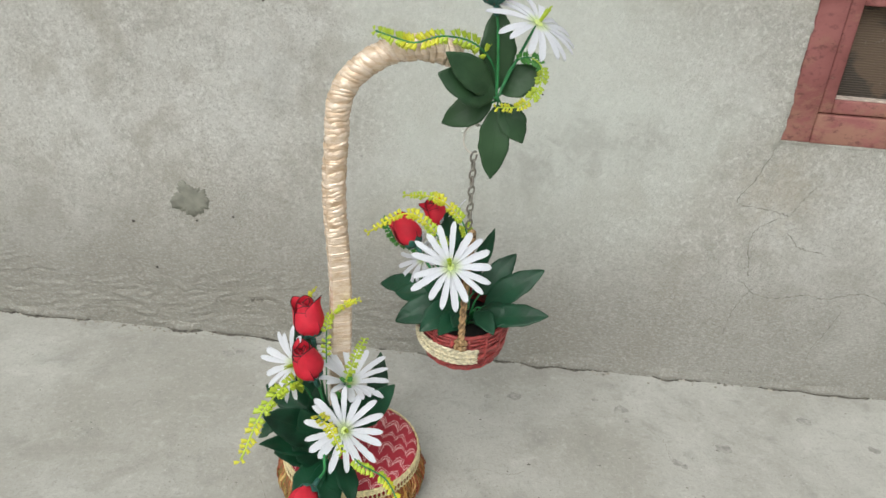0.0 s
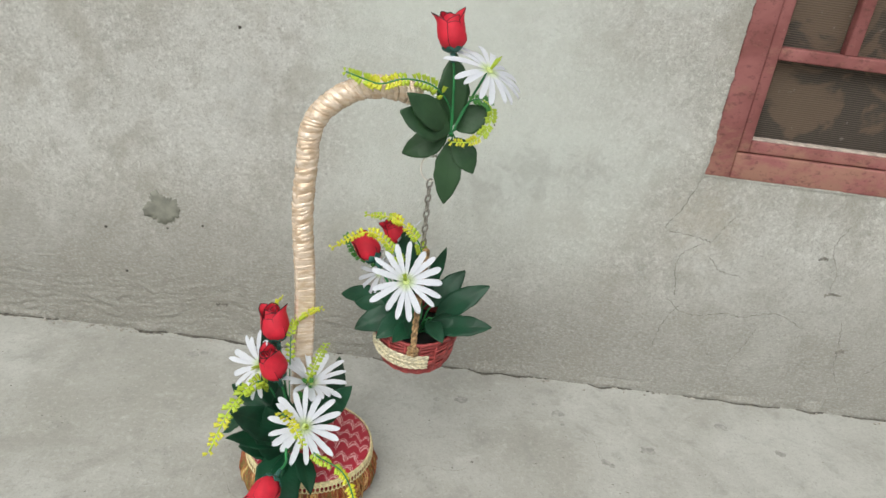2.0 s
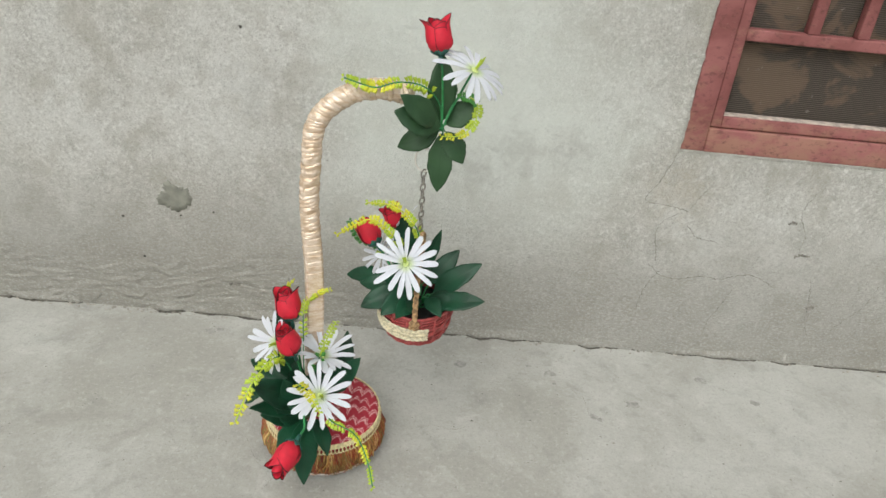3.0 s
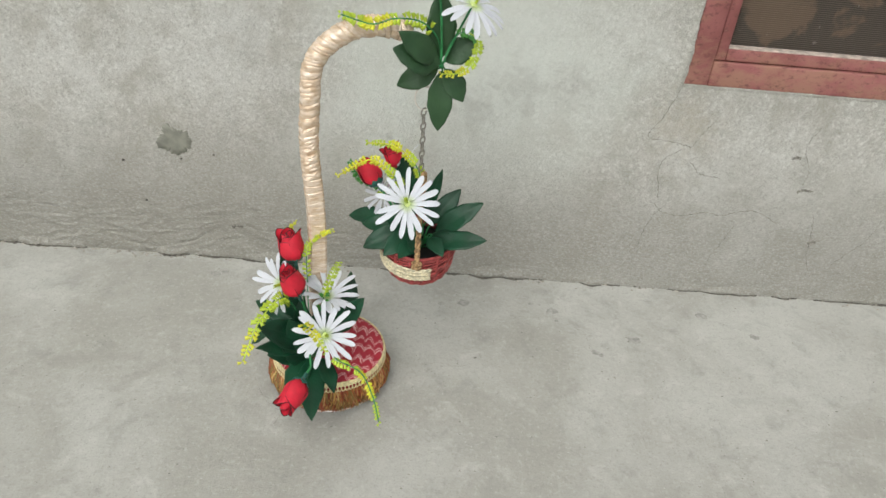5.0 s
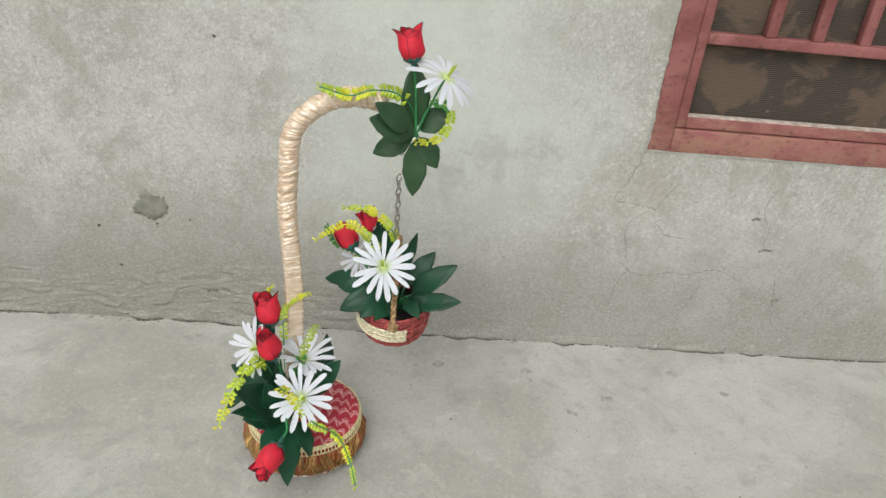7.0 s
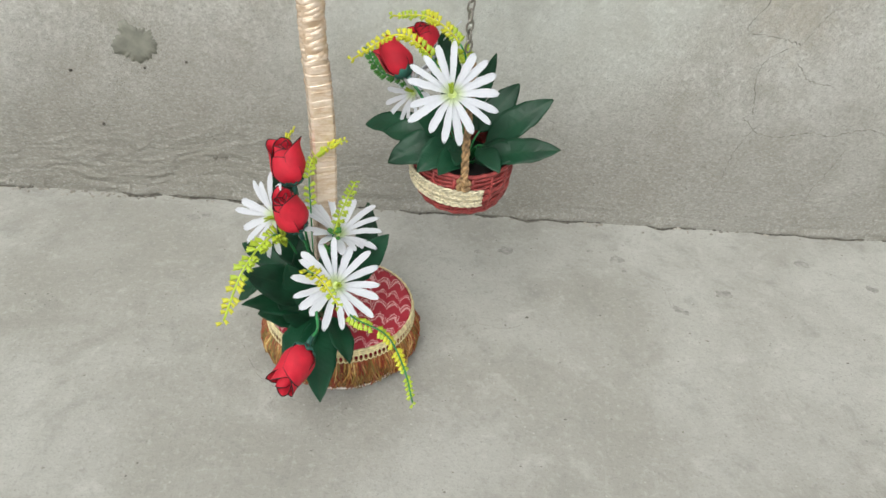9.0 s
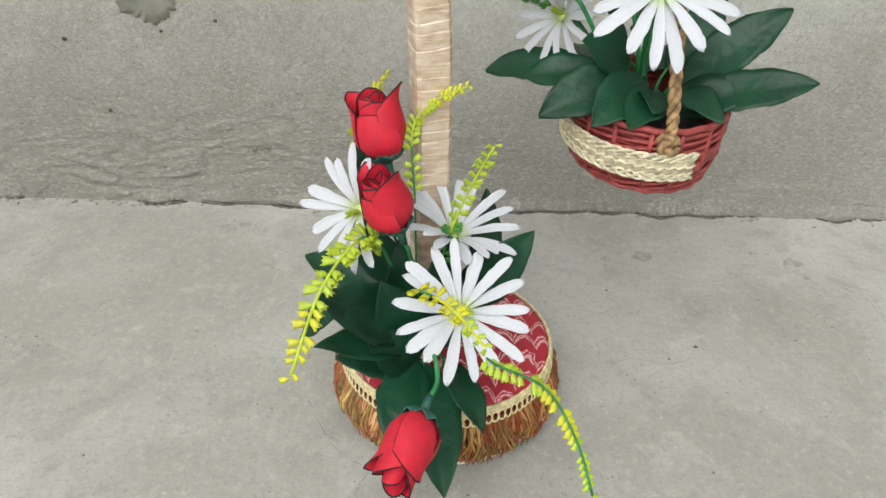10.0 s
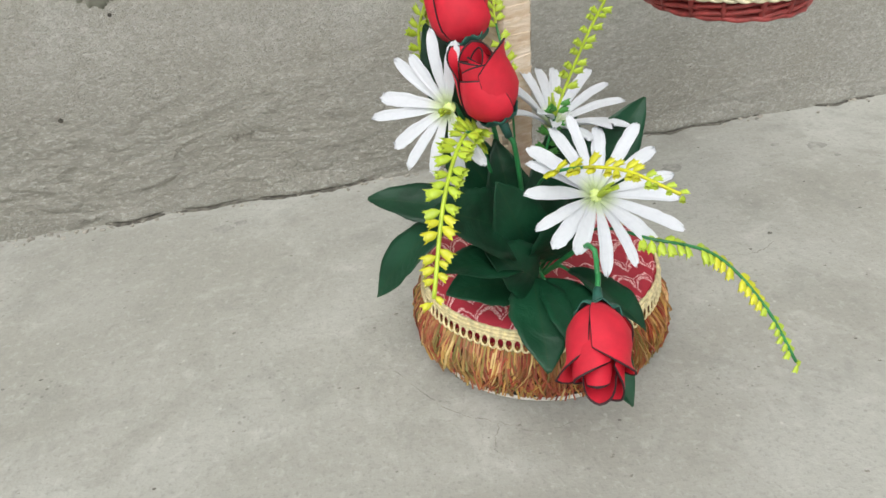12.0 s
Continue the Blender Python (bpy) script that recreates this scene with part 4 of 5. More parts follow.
def build_stand():
    st = thing("flower_stand", Matrix.Translation((CX, CY, 0)), "craft flower stand with round red lace base and ribbon-wrapped arched pole", "flower stand")
    bpy.context.view_layer.update()
    o = Vector((CX, CY, 0))
    part("base_board", lathe([(0.1140, 0.0005), (0.1150, 0.0012), (0.1150, 0.0032), (0.1140, 0.004)]), MAT_BOARD, st, "white board edge")
    part("foot_band", lathe([(0.1130, 0.004), (0.1128, 0.024)]), MAT_BLACK, st, "black cloth band")
    part("drum", lathe([(0.109, 0.024), (0.110, 0.05), (0.1105, TOP - 0.004)]), MAT_DRUM, st, "red satin side")
    # a corner of red cloth caught under the board
    bm = bmesh.new()
    rng = random.Random(77)
    rows = [[Vector((math.cos(a) * r, math.sin(a) * r, 0.0062 + 0.006 * (0.122 - r) / 0.012 + rng.uniform(-0.001, 0.001))) for a in (radians(186 + 3.2 * k) for k in range(6))] for r in (0.110, 0.114, 0.118, 0.1205)]
    sheet(bm, rows, 0.0008)
    part("cloth_corner", bm, MAT_DRUM, st, "corner of red cloth under the board")
    # the padded top
    part("top_cover", lathe([(0.1135, TOP - 0.006), (0.114, TOP - 0.001), (0.110, TOP + 0.0025), (0.10, TOP + 0.004), (0.06, TOP + 0.005), (0.02, TOP + 0.005)]), MAT_LACE, st, "red lace over satin cushion")
    # trim: two cords, a band, and a row of loops
    for r, z, q in ((0.1150, TOP + 0.0005, 0.0019), (0.1160, TOP - 0.0028, 0.0018), (0.1166, TOP - 0.0062, 0.0018)):
        bm = bmesh.new()
        n = 150
        tube(bm, [Vector((math.cos(2 * math.pi * k / n) * (r + 0.0005 * math.sin(k * 2.1)), math.sin(2 * math.pi * k / n) * (r + 0.0005 * math.sin(k * 2.1)), z)) for k in range(n)], q, 6, True)
        part("trim_cord", bm, MAT_GOLD, st, "pale gold cord")
    band = part("trim_band", lathe([(0.1160, TOP - 0.0215), (0.1168, TOP - 0.0185)], cap=False), MAT_DRUM, st, "dark red braid under the loops")
    bm = bmesh.new()
    loop = [Vector((math.cos(a) * 0.0040, 0, math.sin(a) * 0.0060)) for a in (2 * math.pi * k / 12 for k in range(12))]
    tube(bm, loop, 0.0013, 4, True)
    me = mesh("trim_loop", bm, MAT_GOLD)
    n = 96
    for k in range(n):
        a = 2 * math.pi * k / n
        part("trim_loop", me, None, band, m=Matrix.Translation((math.cos(a) * 0.1173, math.sin(a) * 0.1173, TOP - 0.0130)) @ pose(0, 0, 0, 0, 0, 90 + math.degrees(a)) @ pose(0, 0, 0, -12, 0, 0))
    # threads of the fringe
    rng = random.Random(12)
    verts, faces = [], []
    for k in range(2300):
        a = rng.uniform(0, 2 * math.pi)
        clump = noise.noise((math.cos(a) * 9, math.sin(a) * 9, 2))
        end = max(0.005, rng.uniform(0.011, 0.026) + 0.009 * clump)
        r0 = 0.1155 + rng.uniform(-0.001, 0.0015)
        r1 = r0 + 0.004 + 0.009 * rng.random() + 0.005 * clump
        sway = rng.gauss(0, 0.095) + 0.07 * noise.noise((math.cos(a) * 5, math.sin(a) * 5, 8))
        q = rng.uniform(0.0007, 0.0013)
        base = len(verts)
        rows = 5
        for i in range(rows):
            s = i / (rows - 1)
            aa = a + sway * s * s
            r = r0 + (r1 - r0) * math.sin(s * 2.2) + 0.0012 * math.sin(s * 9 + k)
            z = TOP - 0.017 + (end - TOP + 0.017) * s
            c, t = Vector((math.cos(aa) * r, math.sin(aa) * r, z)), Vector((-math.sin(aa), math.cos(aa), 0))
            u = Vector((math.cos(aa), math.sin(aa), 0))
            verts += [c + t * q, c - t * q * 0.5 + u * q * 0.87, c - t * q * 0.5 - u * q * 0.87]
        for i in range(rows - 1):
            for j in range(3):
                p, q2 = base + i * 3 + j, base + i * 3 + (j + 1) % 3
                faces.append((p, q2, q2 + 3, p + 3))
    me = bpy.data.meshes.new("fringe")
    me.from_pydata([tuple(v) for v in verts], [], faces)
    me.materials.append(MAT_FRINGE)
    tagged(part("fringe", me, None, st, "rust, gold and green thread fringe"), kind="stuff")
    # the pole's core: square post below, round bent tube above
    line = [p - o for p in spline(POLE, 160)]
    fr = turning(line)
    bm = bmesh.new()
    rows = []
    for i, (p, (t, s, u)) in enumerate(zip(line, fr)):
        rows.append([p + q for q in pole_section(i / 159, s, u, -0.0035, 16)])
    sheet(bm, rows, closed=True)
    vs = list(bm.verts)
    bm.faces.new(vs[:16])
    bm.faces.new(vs[-16:])
    pole = part("pole", bm, MAT_SATIN, st, "wooden post and bent tube under the ribbon")
    # turns of ribbon, each lapping the one below
    rng = random.Random(3)
    length = [0.0]
    for a, b in zip(line, line[1:]):
        length.append(length[-1] + (b - a).length)
    at, turns = 0.004, []
    while at < length[-1] - 0.008:
        wide = rng.uniform(0.007, 0.014) if at < 0.42 else rng.uniform(0.0035, 0.0105)
        turns.append((at, wide))
        at += wide
    for k, (a, wide) in enumerate(turns):
        bm = bmesh.new()
        flat = a < 0.40
        skew, ph = (rng.uniform(0.0003, 0.0018), rng.uniform(0, 6.28)) if flat else (rng.uniform(0.003, 0.0075), 1.9 + rng.uniform(-0.8, 0.8))
        sides = 28 if flat else 20
        rows = []
        for j, (f, puff) in enumerate(((-0.0075 / wide, -0.0014), (0.06, 0.0004), (0.35, 0.0005 + rng.uniform(0, 0.0004) + (0 if flat else 0.0006)), (0.94, 0.0006 + rng.uniform(0, 0.0009)), (1.06, -0.0002 if flat else -0.0010))):
            row = []
            for m in range(sides):
                ang = 2 * math.pi * m / sides
                d = min(max(a + wide * f + skew * math.sin(ang + ph), 0), length[-1])
                i = min(np.searchsorted(length, d), 159)
                p, (t, s, u) = line[i], fr[i]
                if i:
                    w = (d - length[i - 1]) / max(1e-6, length[i] - length[i - 1])
                    p = line[i - 1].lerp(line[i], w)
                row.append(p + pole_section(d / length[-1], s, u, puff + (0.0003 if flat else 0.0008) * math.sin(ang * 5 + k * 1.7), sides)[m])
            rows.append(row)
        sheet(bm, rows, closed=True)
        part("ribbon_turn", bm, MAT_SATIN, pole, smooth=not flat)
    # the ring under the arm
    bm = bmesh.new()
    n = 28
    tube(bm, [Vector((0.091 + math.cos(2 * math.pi * k / n) * 0.017, -0.372, 0.640 + math.sin(2 * math.pi * k / n) * 0.022)) - o for k in range(n)], 0.0016, 6, True)
    part("hanging_ring", bm, MAT_CLEAR, st, "pale plastic ring")
    bm = bmesh.new()
    tube(bm, [Vector(p) - o for p in spline([(0.062, -0.388, 0.756), (0.090, -0.380, 0.72), (0.093, -0.374, 0.665), (0.091, -0.372, 0.660)], 10)], 0.0016, 6)
    part("ring_wire", bm, MAT_CLEAR, st)


TWIST = radians(20)  # the post's turn on the base


def pole_section(s, side, up, puff, n):
    """The pole's outline: a squarish post at the foot, rounder and thicker above."""
    k = min(1, max(0, (s - 0.40) / 0.12))
    half = 0.0162 + 0.0002 * k + puff * (0.5 + 0.5 * k)
    power = 9.0 + (2.2 - 9.0) * k
    out = []
    for m in range(n):
        a = 2 * math.pi * m / n
        c, d = math.cos(a), math.sin(a)
        r = half / (abs(c) ** power + abs(d) ** power) ** (1 / power)
        e, f = c * math.cos(TWIST) - d * math.sin(TWIST), c * math.sin(TWIST) + d * math.cos(TWIST)
        out.append(side * e * r + up * f * r)
    return out


build_stand()

# ---- flowers on the base ----
ROOT = (-0.095, -0.452, 0.083)
daisy((-0.063, -0.528, 0.211), (0.06, -0.66, 0.74), ROOT, ON_BASE, 1, 1.08, 17, 10, spin=8)
daisy((-0.158, -0.455, 0.270), (-0.45, -0.62, 0.42), ROOT, ON_BASE, 2, 1.0, 15, 16, spin=10, clear=((-0.130, -0.480, 0.290), 0.029))
daisy((-0.072, -0.450, 0.238), (0.24, -0.16, 0.95), ROOT, ON_BASE, 3, 1.12, 16, 26, spin=4)
rose((-0.134, -0.437, 0.311), (-0.24, 0.14, 0.95), ROOT, ON_BASE, 4, 0.94, spin=8)
rose((-0.121, -0.478, 0.262), (-0.34, -0.03, 0.92), ROOT, ON_BASE, 5, 0.90, spin=-20)
rose((-0.090, -0.608, 0.170), (-0.32, -0.88, -0.26), ROOT, ON_BASE, 6, 0.88, spin=60, via=(-0.084, -0.565, 0.192), label="red foam rose with dark edges hanging over the base", opened=0.18)
fern([ROOT, (-0.125, -0.462, 0.20), (-0.150, -0.49, 0.262), (-0.181, -0.547, 0.246), (-0.203, -0.592, 0.188)], ON_BASE, 11, 0.42, 18, 1.3, tones=(1, 1, 2))
fern([ROOT, (-0.10, -0.49, 0.19), (-0.101, -0.536, 0.240), (-0.072, -0.585, 0.262), (-0.045, -0.625, 0.258)], ON_BASE, 12, 0.52, 13, 0.95, tones=(2, 2, 1))
fern([ROOT, (-0.065, -0.52, 0.175), (-0.032, -0.57, 0.190), (0.013, -0.582, 0.174), (0.040, -0.610, 0.142), (0.055, -0.637, 0.106)], ON_BASE, 13, 0.36, 22, 0.98, tones=(1, 2, 1), hang=0.9, green=True)
fern([ROOT, (-0.088, -0.458, 0.17), (-0.077, -0.466, 0.245), (-0.058, -0.478, 0.31), (-0.041, -0.492, 0.357)], ON_BASE, 14, 0.42, 15, 0.95, tones=(0, 1, 1), up=(0, -1, 0.2))
fern([ROOT, (-0.105, -0.46, 0.20), (-0.108, -0.455, 0.285), (-0.112, -0.428, 0.340), (-0.092, -0.424, 0.366), (-0.064, -0.424, 0.381)], ON_BASE, 15, 0.42, 20, 0.8, tones=(1, 1, 2))
fern([ROOT, (-0.13, -0.43, 0.20), (-0.166, -0.385, 0.290), (-0.158, -0.395, 0.345), (-0.136, -0.413, 0.385)], ON_BASE, 16, 0.40, 16, 1.0, tones=(1, 1, 2))
leaf_spray("glossy dark green cloth leaves round the base flowers", (-0.092, -0.462, 0.10), ON_BASE, [
    ((-0.096, -0.505, 0.125), (-0.071, -0.633, 0.090), 0.052, (0.1, -0.3, 1), 0.12, 0.22),
    ((-0.105, -0.498, 0.125), (-0.120, -0.592, 0.100), 0.050, (-0.1, -0.4, 1), 0.10, 0.2),
    ((-0.115, -0.500, 0.135), (-0.194, -0.540, 0.172), 0.040, (-0.1, -0.3, 1), 0.10, 0.25),
    ((-0.105, -0.478, 0.15), (-0.190, -0.528, 0.222), 0.058, (0.1, -0.7, 0.7), 0.08, 0.2),
    ((-0.160, -0.420, 0.152), (-0.236, -0.424, 0.080), 0.044, (-0.2, -0.3, 1), 0.10, 0.2),
    ((-0.125, -0.440, 0.155), (-0.230, -0.390, 0.168), 0.042, (0, -0.6, 0.8), 0.06, 0.2),
    ((-0.075, -0.505, 0.13), (-0.038, -0.580, 0.112), 0.034, (0.3, -0.2, 1), 0.08, 0.3),
], 21)
leaf_spray("dark green cloth leaves standing behind the base flowers", (-0.085, -0.445, 0.12), ON_BASE, [
    ((-0.105, -0.470, 0.13), (-0.122, -0.455, 0.238), 0.044, (-0.1, -0.9, 0.3), 0.06, 0.2),
    ((-0.090, -0.462, 0.14), (-0.074, -0.455, 0.236), 0.044, (0.1, -0.9, 0.3), 0.06, 0.2),
    ((-0.112, -0.485, 0.11), (-0.182, -0.505, 0.128), 0.046, (-0.1, -0.5, 0.9), 0.08, 0.2),
    ((-0.040, -0.405, 0.150), (-0.038, -0.355, 0.240), 0.036, (0.3, -0.8, 0.3), 0.05, 0.2),
    ((-0.060, -0.462, 0.165), (0.004, -0.462, 0.258), 0.046, (-0.2, -0.9, 0.4), 0.06, 0.2),
    ((-0.062, -0.450, 0.15), (-0.010, -0.430, 0.226), 0.044, (-0.2, -0.8, 0.4), 0.06, 0.2),
    ((-0.105, -0.488, 0.14), (-0.135, -0.505, 0.225), 0.050, (0.1, -0.9, 0.3), 0.08, 0.2),
    ((-0.100, -0.500, 0.12), (-0.150, -0.520, 0.172), 0.046, (0.1, -0.7, 0.6), 0.06, 0.2),
    ((-0.092, -0.490, 0.135), (-0.082, -0.520, 0.205), 0.046, (0.1, -0.9, 0.3), 0.08, 0.2),
    ((-0.120, -0.455, 0.18), (-0.165, -0.440, 0.255), 0.042, (-0.1, -0.9, 0.3), 0.06, 0.2),
    ((-0.135, -0.420, 0.23), (-0.165, -0.405, 0.325), 0.040, (-0.1, -0.9, 0.2), 0.05, 0.2),
], 22)

# ---- flowers at the end of the arm ----
KNOT = (0.115, -0.386, 0.702)
ARM = (0.100, -0.386, 0.738)
rose((0.102, -0.372, 0.826), (-0.20, 0.10, 0.97), KNOT, ON_ARM, 31, 0.86, spin=50)
daisy((0.160, -0.377, 0.808), (0.40, -0.34, 0.85), KNOT, ON_ARM, 32, 1.08, 16, -8, spin=12)
fern([KNOT, (0.108, -0.378, 0.745), (0.080, -0.395, 0.778), (0.040, -0.425, 0.790), (0.005, -0.432, 0.780), (-0.022, -0.432, 0.784), (-0.048, -0.430, 0.790)], ON_ARM, 33, 0.28, 25, 1.05, tones=(1, 2, 1), up=(0, -1, 0.4), green=True)
fern([KNOT, (0.130, -0.372, 0.745), (0.150, -0.375, 0.763), (0.172, -0.380, 0.752), (0.170, -0.388, 0.722), (0.148, -0.395, 0.700), (0.117, -0.398, 0.696)], ON_ARM, 34, 0.26, 24, 0.85, tones=(0, 1, 2), up=(0, -1, 0.2))
leaf_spray("broad cloth leaves tied at the arm's end, green lightened for the light there", KNOT, ON_ARM, [
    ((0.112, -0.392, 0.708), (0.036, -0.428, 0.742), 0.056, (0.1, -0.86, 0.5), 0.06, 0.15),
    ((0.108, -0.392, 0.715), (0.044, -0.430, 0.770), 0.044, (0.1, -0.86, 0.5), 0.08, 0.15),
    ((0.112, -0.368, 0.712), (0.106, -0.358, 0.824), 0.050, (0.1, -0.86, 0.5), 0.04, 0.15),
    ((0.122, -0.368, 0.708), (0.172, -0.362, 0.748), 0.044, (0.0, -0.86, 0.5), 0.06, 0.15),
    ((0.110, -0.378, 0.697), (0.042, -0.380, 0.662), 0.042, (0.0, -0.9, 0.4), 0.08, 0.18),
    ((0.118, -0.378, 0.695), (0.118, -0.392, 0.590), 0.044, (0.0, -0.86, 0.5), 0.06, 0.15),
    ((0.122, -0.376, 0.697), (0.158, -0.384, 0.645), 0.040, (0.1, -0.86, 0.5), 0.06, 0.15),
], 23, MAT_LIT_LEAF)


# ---- the hanging basket ----
BX, BY, B0, B1 = 0.100, -0.398, 0.312, 0.374
AX, AY = 0.0675, 0.086


def build_chain():
    ch = thing("chain", Matrix.Translation((0.092, -0.373, 0.51)), "thin dull steel chain holding the basket", "chain")
    bm = bmesh.new()
    n = 14
    tube(bm, [Vector((math.cos(2 * math.pi * k / n) * 0.0044, 0, math.sin(2 * math.pi * k / n) * 0.0084)) for k in range(n)], 0.0016, 6, True)
    me = mesh("chain_link", bm, MAT_STEEL)
    top, low = Vector((0.091, -0.372, 0.616)), Vector((BX - 0.006, BY + 0.010, 0.502))
    count = 9
    for k in range(count):
        p = top.lerp(low, (k + 0.2) / count) - Vector((0.092, -0.373, 0.51))
        part("chain_link", me, None, ch, m=Matrix.Translation(p) @ pose(0, 0, 0, 4, 7, 25 + 90 * (k % 2)))


def oval(a, grow, z, wob=0.0):
    return Vector((math.cos(a) * (AX + grow + wob), math.sin(a) * (AY + grow + wob), z))


def build_basket():
    bk = thing("basket", pose(BX, BY, B0, 0, 0, 0), "small oval red wicker basket with gold braid, hanging from a chain", "basket")
    rng = random.Random(5)
    h = B1 - B0
    stakes = 16

    def grow(z):
        s = z / h
        return -0.0075 + 0.0085 * math.sin(min(1, s * 1.6) * math.pi / 2)

    n = stakes * 8
    # split strands twisted in pairs below and above, broad flat splints between
    courses = [(0.0045 + 0.0031 * k, 0.0022, 0.9, 0.0017) for k in range(5)] + [(0.0245, 0.0017, 2.7, 0.0003), (0.0345, 0.0017, 2.7, 0.0003)]
    courses += [(0.0425 + 0.0031 * k, 0.0021, 0.9, 0.0015) for k in range(5)]
    for r, (z, thick, tall, twist) in enumerate(courses):
        bm = bmesh.new()
        ph = rng.uniform(0, 6.28)
        line = []
        for k in range(n):
            a = 2 * math.pi * k / n
            weave = 0.0021 * math.cos(a * stakes / 2 + (math.pi if r % 2 else 0))
            line.append(oval(a, grow(z) + weave, z + twist * math.sin(a * stakes / 2 + (math.pi if r % 2 else 0) + ph * 0.2) + rng.uniform(-0.0003, 0.0003)))
        tube(bm, line, thick * rng.uniform(0.9, 1.1), 6, True, squash=tall)
        part("wicker_strand", bm, MAT_WICKER, bk)
    for q, z in ((0.0030, h - 0.001), (0.0024, 0.002)):
        bm = bmesh.new()
        tube(bm, [oval(2 * math.pi * k / n, grow(z) + 0.001 + 0.0006 * math.sin(k * 0.9), z + 0.0006 * math.cos(k * 0.9)) for k in range(n)], q, 6, True)
        part("wicker_rim", bm, MAT_WICKER, bk)
    for k in range(stakes):
        a = 2 * math.pi * (k + 0.5) / stakes
        bm = bmesh.new()
        tube(bm, [oval(a + 0.02 * math.sin(k * 2.4), grow(z) + 0.0003, z) for z in (0.001, h * 0.2, h * 0.35, h * 0.7, h - 0.002)], 0.0027, 6)
        part("wicker_stake", bm, MAT_WICKER, bk)
    bm = bmesh.new()
    sheet(bm, [[oval(2 * math.pi * k / 56, grow(z) - 0.0026, z) for k in range(56)] for z in (0.001, h * 0.25, h * 0.5, h * 0.75, h)], closed=True)
    part("lining", bm, MAT_WICKER, bk)
    bm = bmesh.new()
    ring = [oval(2 * math.pi * k / 48, -0.009, 0.003) for k in range(48)]
    sheet(bm, [ring, [Vector((v.x * 0.05, v.y * 0.05, 0.004)) for v in ring]], 0.002, closed=True)
    part("basket_floor", bm, MAT_WICKER, bk)
    bm = bmesh.new()
    sheet(bm, [[oval(2 * math.pi * k / 48, -0.009, h * 0.55) for k in range(48)], [oval(2 * math.pi * k / 48, -0.06, h * 0.65) for k in range(48)]], 0.002, closed=True)
    part("filling", bm, MAT_BLACK, bk, "dark filling that holds the stems")
    # gold braid round the front half, from handle foot to handle foot
    def along(f, z, out):
        a = radians(80 + 212 * f)
        return oval(a, grow(z) + out, z)

    bm = bmesh.new()
    sheet(bm, [[along(k / 60, z, 0.0054) for k in range(61)] for z in (0.021, 0.027, 0.034, 0.040)], 0.0008)
    part("braid_strip", bm, MAT_BRAID, bk, "pale cream woven braid")
    for z0, way in ((0.0222, -1), (0.0388, 1)):
        for phase in (0, 1):
            bm = bmesh.new()
            tube(bm, [along(k / 220, z0 + way * 0.0042 * abs(math.sin(k * 0.19 + phase * 1.57)), 0.0068 + 0.0007 * math.sin(k * 0.38 + phase * 3.1)) for k in range(221)], 0.0016, 5)
            part("braid_cord", bm, MAT_BRAID, bk, "pale cream scalloped cord")
    for z in (0.0235, 0.0305, 0.0375):
        bm = bmesh.new()
        tube(bm, [along(k / 220, z + 0.0010 * math.sin(k * 0.9), 0.0066 + 0.0008 * math.cos(k * 0.9)) for k in range(221)], 0.0014, 5)
        part("braid_cord", bm, MAT_BRAID, bk, "pale cream scalloped cord")
    # twisted rope handle over the long axis
    arch = spline([(0, -AY - 0.005, 0.046), (0, -AY - 0.003, 0.075), (0, -AY * 0.80, 0.118), (0, -AY * 0.42, 0.170), (0, 0, 0.188), (0, AY * 0.42, 0.170), (0, AY * 0.80, 0.118), (0, AY + 0.003, 0.075), (0, AY + 0.005, 0.046)], 200)
    fr = turning(arch)
    for strand in range(3):
        bm = bmesh.new()
        line = []
        for i, (p, (t, s, u)) in enumerate(zip(arch, fr)):
            a = i * 0.34 + strand * 2 * math.pi / 3
            line.append(p + s * math.cos(a) * 0.0029 + u * math.sin(a) * 0.0029)
        tube(bm, line, lambda v: 0.0027 + 0.0005 * math.sin(v * 90 + strand * 2), 5)
        part("handle_strand", bm, MAT_ROPE, bk, "twisted brown rope handle")

    for end in (-1, 1):
        bm = bmesh.new()
        knot = [Vector((math.cos(a * 2) * (0.0060 + 0.0022 * math.cos(a * 3)), end * (AY + 0.006) + math.sin(a * 3) * 0.0042, 0.052 + math.sin(a * 2) * (0.0062 + 0.002 * math.cos(a * 3)))) for a in (2 * math.pi * k / 48 for k in range(48))]
        tube(bm, knot, 0.0030, 5, True)
        part("handle_knot", bm, MAT_ROPE, bk, "knotted end of the rope handle")


build_chain()
build_basket()
BROOT = (0.100, -0.390, 0.325)
daisy((0.076, -0.470, 0.480), (0.02, -0.80, 0.60), BROOT, IN_BASKET, 41, 1.02, 17, 8, spin=5)
daisy((0.024, -0.338, 0.420), (-0.55, -0.50, 0.20), BROOT, IN_BASKET, 42, 0.82, 14, 14, spin=20)
daisy((0.060, -0.330, 0.470), (-0.75, 0.25, 0.50), BROOT, IN_BASKET, 46, 0.9, 13, 14, spin=0)
rose((0.016, -0.376, 0.460), (-0.64, 0.42, 0.66), BROOT, IN_BASKET, 43, 0.80, spin=150)
rose((0.050, -0.325, 0.474), (-0.45, 0.05, 0.85), BROOT, IN_BASKET, 44, 0.68, spin=30)
fern([BROOT, (0.075, -0.41, 0.45), (0.058, -0.42, 0.493), (0.005, -0.402, 0.526), (-0.056, -0.40, 0.488)], IN_BASKET, 51, 0.45, 20, 0.98, tones=(1, 2, 2))
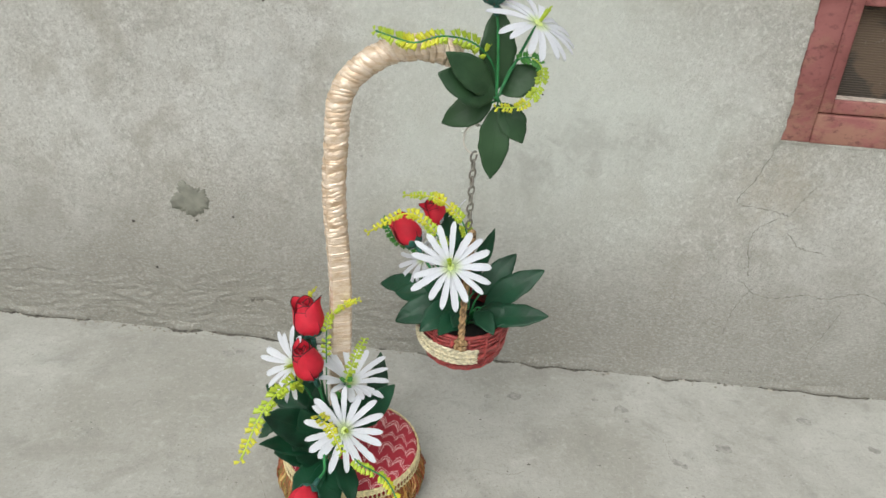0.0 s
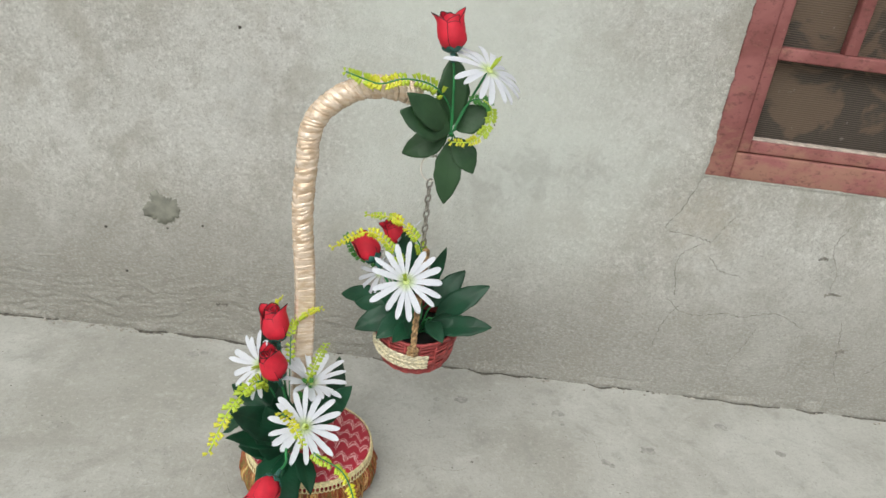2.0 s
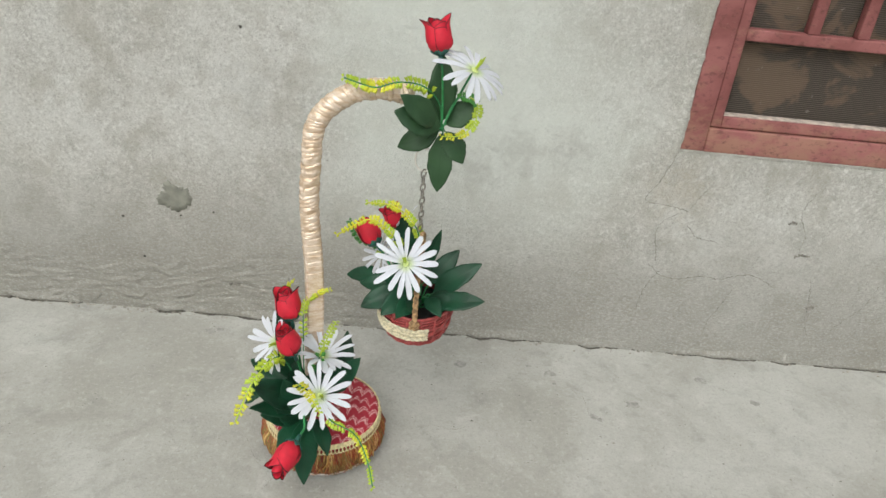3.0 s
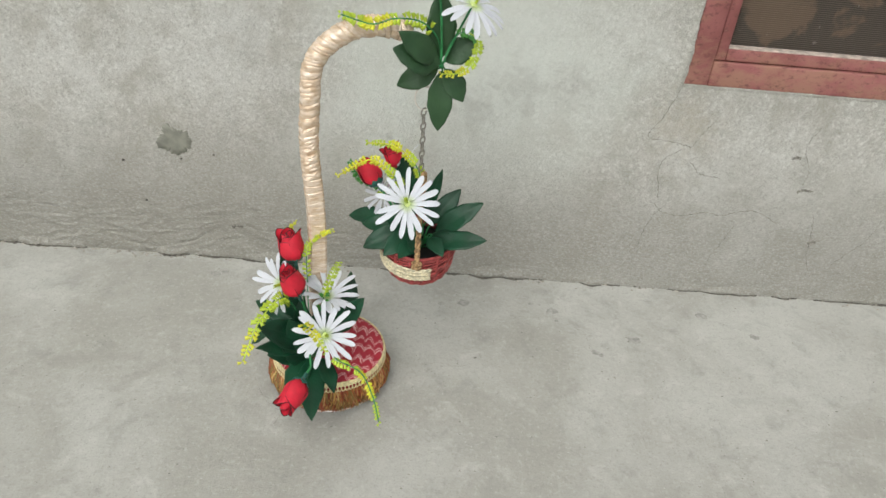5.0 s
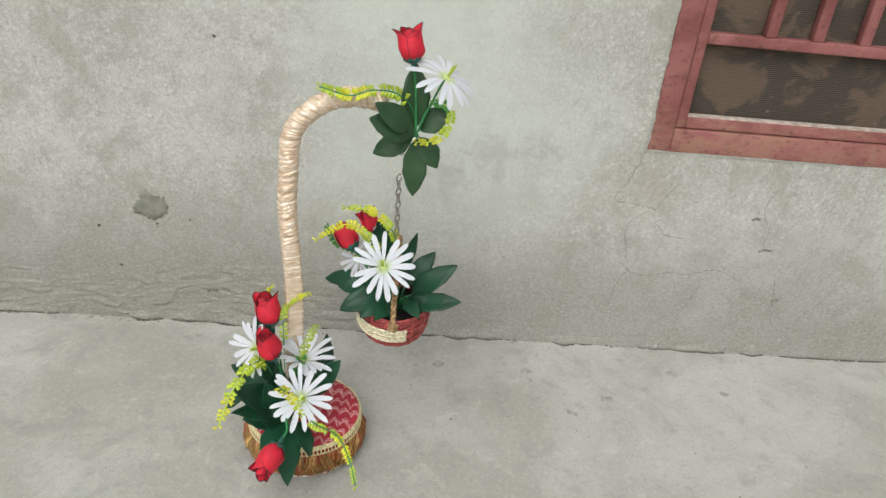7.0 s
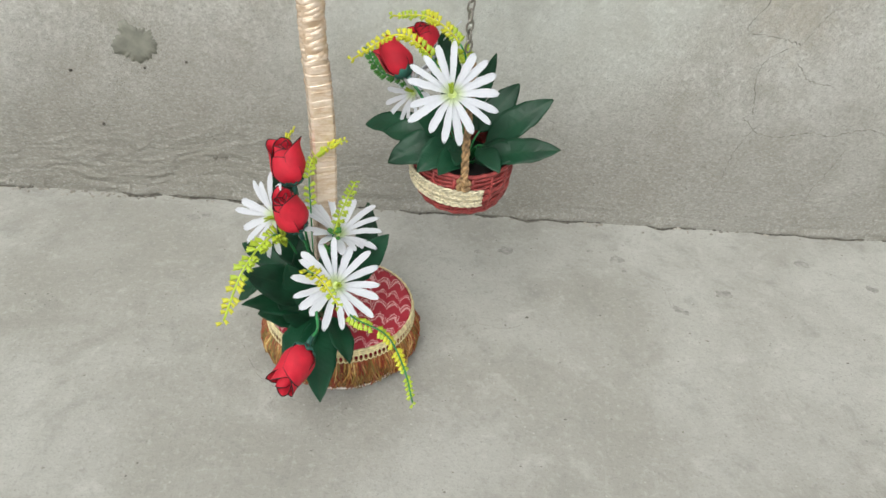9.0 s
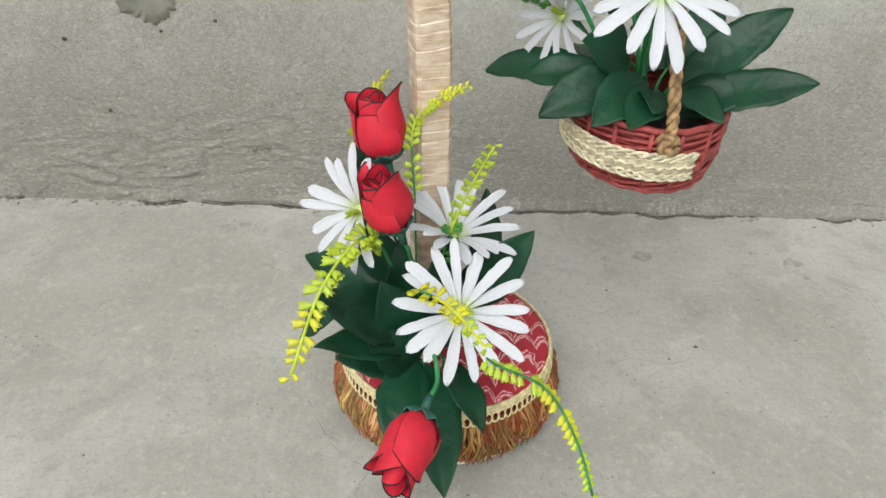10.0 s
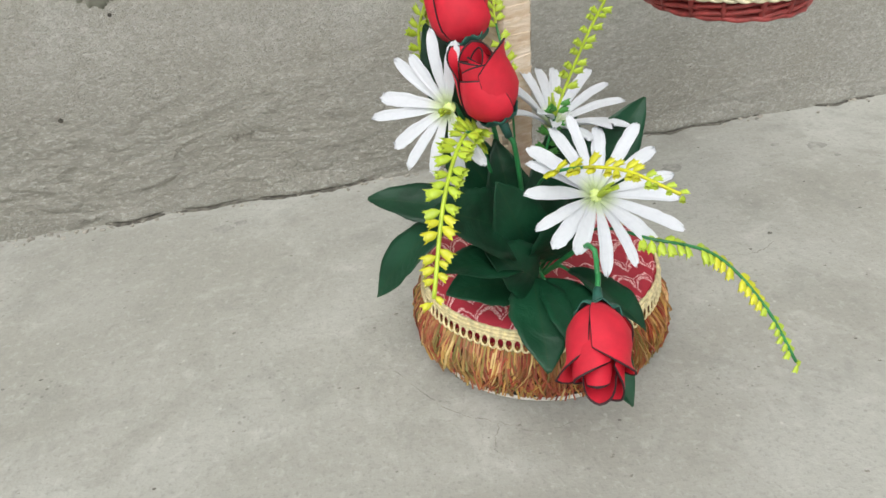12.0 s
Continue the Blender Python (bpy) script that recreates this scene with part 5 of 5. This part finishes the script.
fern([BROOT, (0.095, -0.385, 0.45), (0.087, -0.38, 0.505), (0.043, -0.36, 0.536), (-0.010, -0.34, 0.529)], IN_BASKET, 52, 0.42, 20, 0.98, tones=(1, 2, 1))
fern([BROOT, (0.03, -0.33, 0.42), (-0.025, -0.315, 0.438), (-0.048, -0.31, 0.470)], IN_BASKET, 53, 0.42, 15, 1.0, tones=(0, 0, 0))
leaf_spray("glossy dark green cloth leaves spreading over the basket rim", BROOT, IN_BASKET, [
    ((0.128, -0.425, 0.372), (0.226, -0.450, 0.404), 0.040, (-0.1, -0.6, 0.8), 0.06, 0.2),
    ((0.130, -0.395, 0.378), (0.216, -0.384, 0.446), 0.042, (-0.2, -0.7, 0.6), 0.06, 0.2),
    ((0.120, -0.375, 0.385), (0.172, -0.338, 0.446), 0.038, (-0.1, -0.8, 0.5), 0.05, 0.2),
    ((0.115, -0.425, 0.365), (0.190, -0.440, 0.396), 0.036, (0.1, -0.6, 0.8), 0.06, 0.2),
    ((0.118, -0.425, 0.385), (0.148, -0.470, 0.376), 0.030, (0.1, -0.7, 0.7), 0.08, 0.2),
    ((0.125, -0.405, 0.380), (0.176, -0.430, 0.372), 0.038, (0.1, -0.6, 0.8), 0.08, 0.2),
    ((0.100, -0.430, 0.385), (0.066, -0.488, 0.374), 0.036, (-0.1, -0.7, 0.7), 0.08, 0.2),
    ((0.050, -0.362, 0.378), (-0.045, -0.332, 0.362), 0.042, (-0.1, -0.5, 0.8), 0.06, 0.2),
    ((0.060, -0.395, 0.388), (-0.013, -0.382, 0.376), 0.036, (-0.1, -0.6, 0.8), 0.06, 0.2),
    ((0.070, -0.425, 0.398), (-0.002, -0.448, 0.366), 0.044, (-0.1, -0.7, 0.6), 0.08, 0.2),
    ((0.085, -0.430, 0.398), (0.038, -0.478, 0.372), 0.040, (-0.1, -0.8, 0.5), 0.08, 0.2),
    ((0.105, -0.350, 0.40), (0.134, -0.350, 0.492), 0.025, (0.0, -0.9, 0.2), 0.04, 0.2),
    ((0.080, -0.400, 0.40), (0.030, -0.425, 0.425), 0.046, (0.1, -0.8, 0.6), 0.06, 0.2),
    ((0.075, -0.350, 0.42), (0.058, -0.345, 0.515), 0.042, (0.0, -0.9, 0.2), 0.05, 0.2),
    ((0.095, -0.430, 0.385), (0.088, -0.476, 0.384), 0.030, (0.0, -0.8, 0.6), 0.08, 0.2),
    ((0.110, -0.345, 0.37), (0.160, -0.285, 0.375), 0.042, (0.0, -0.2, 1), 0.08, 0.2),
    ((0.080, -0.345, 0.37), (0.050, -0.275, 0.372), 0.042, (0.0, -0.2, 1), 0.08, 0.2),
], 24)
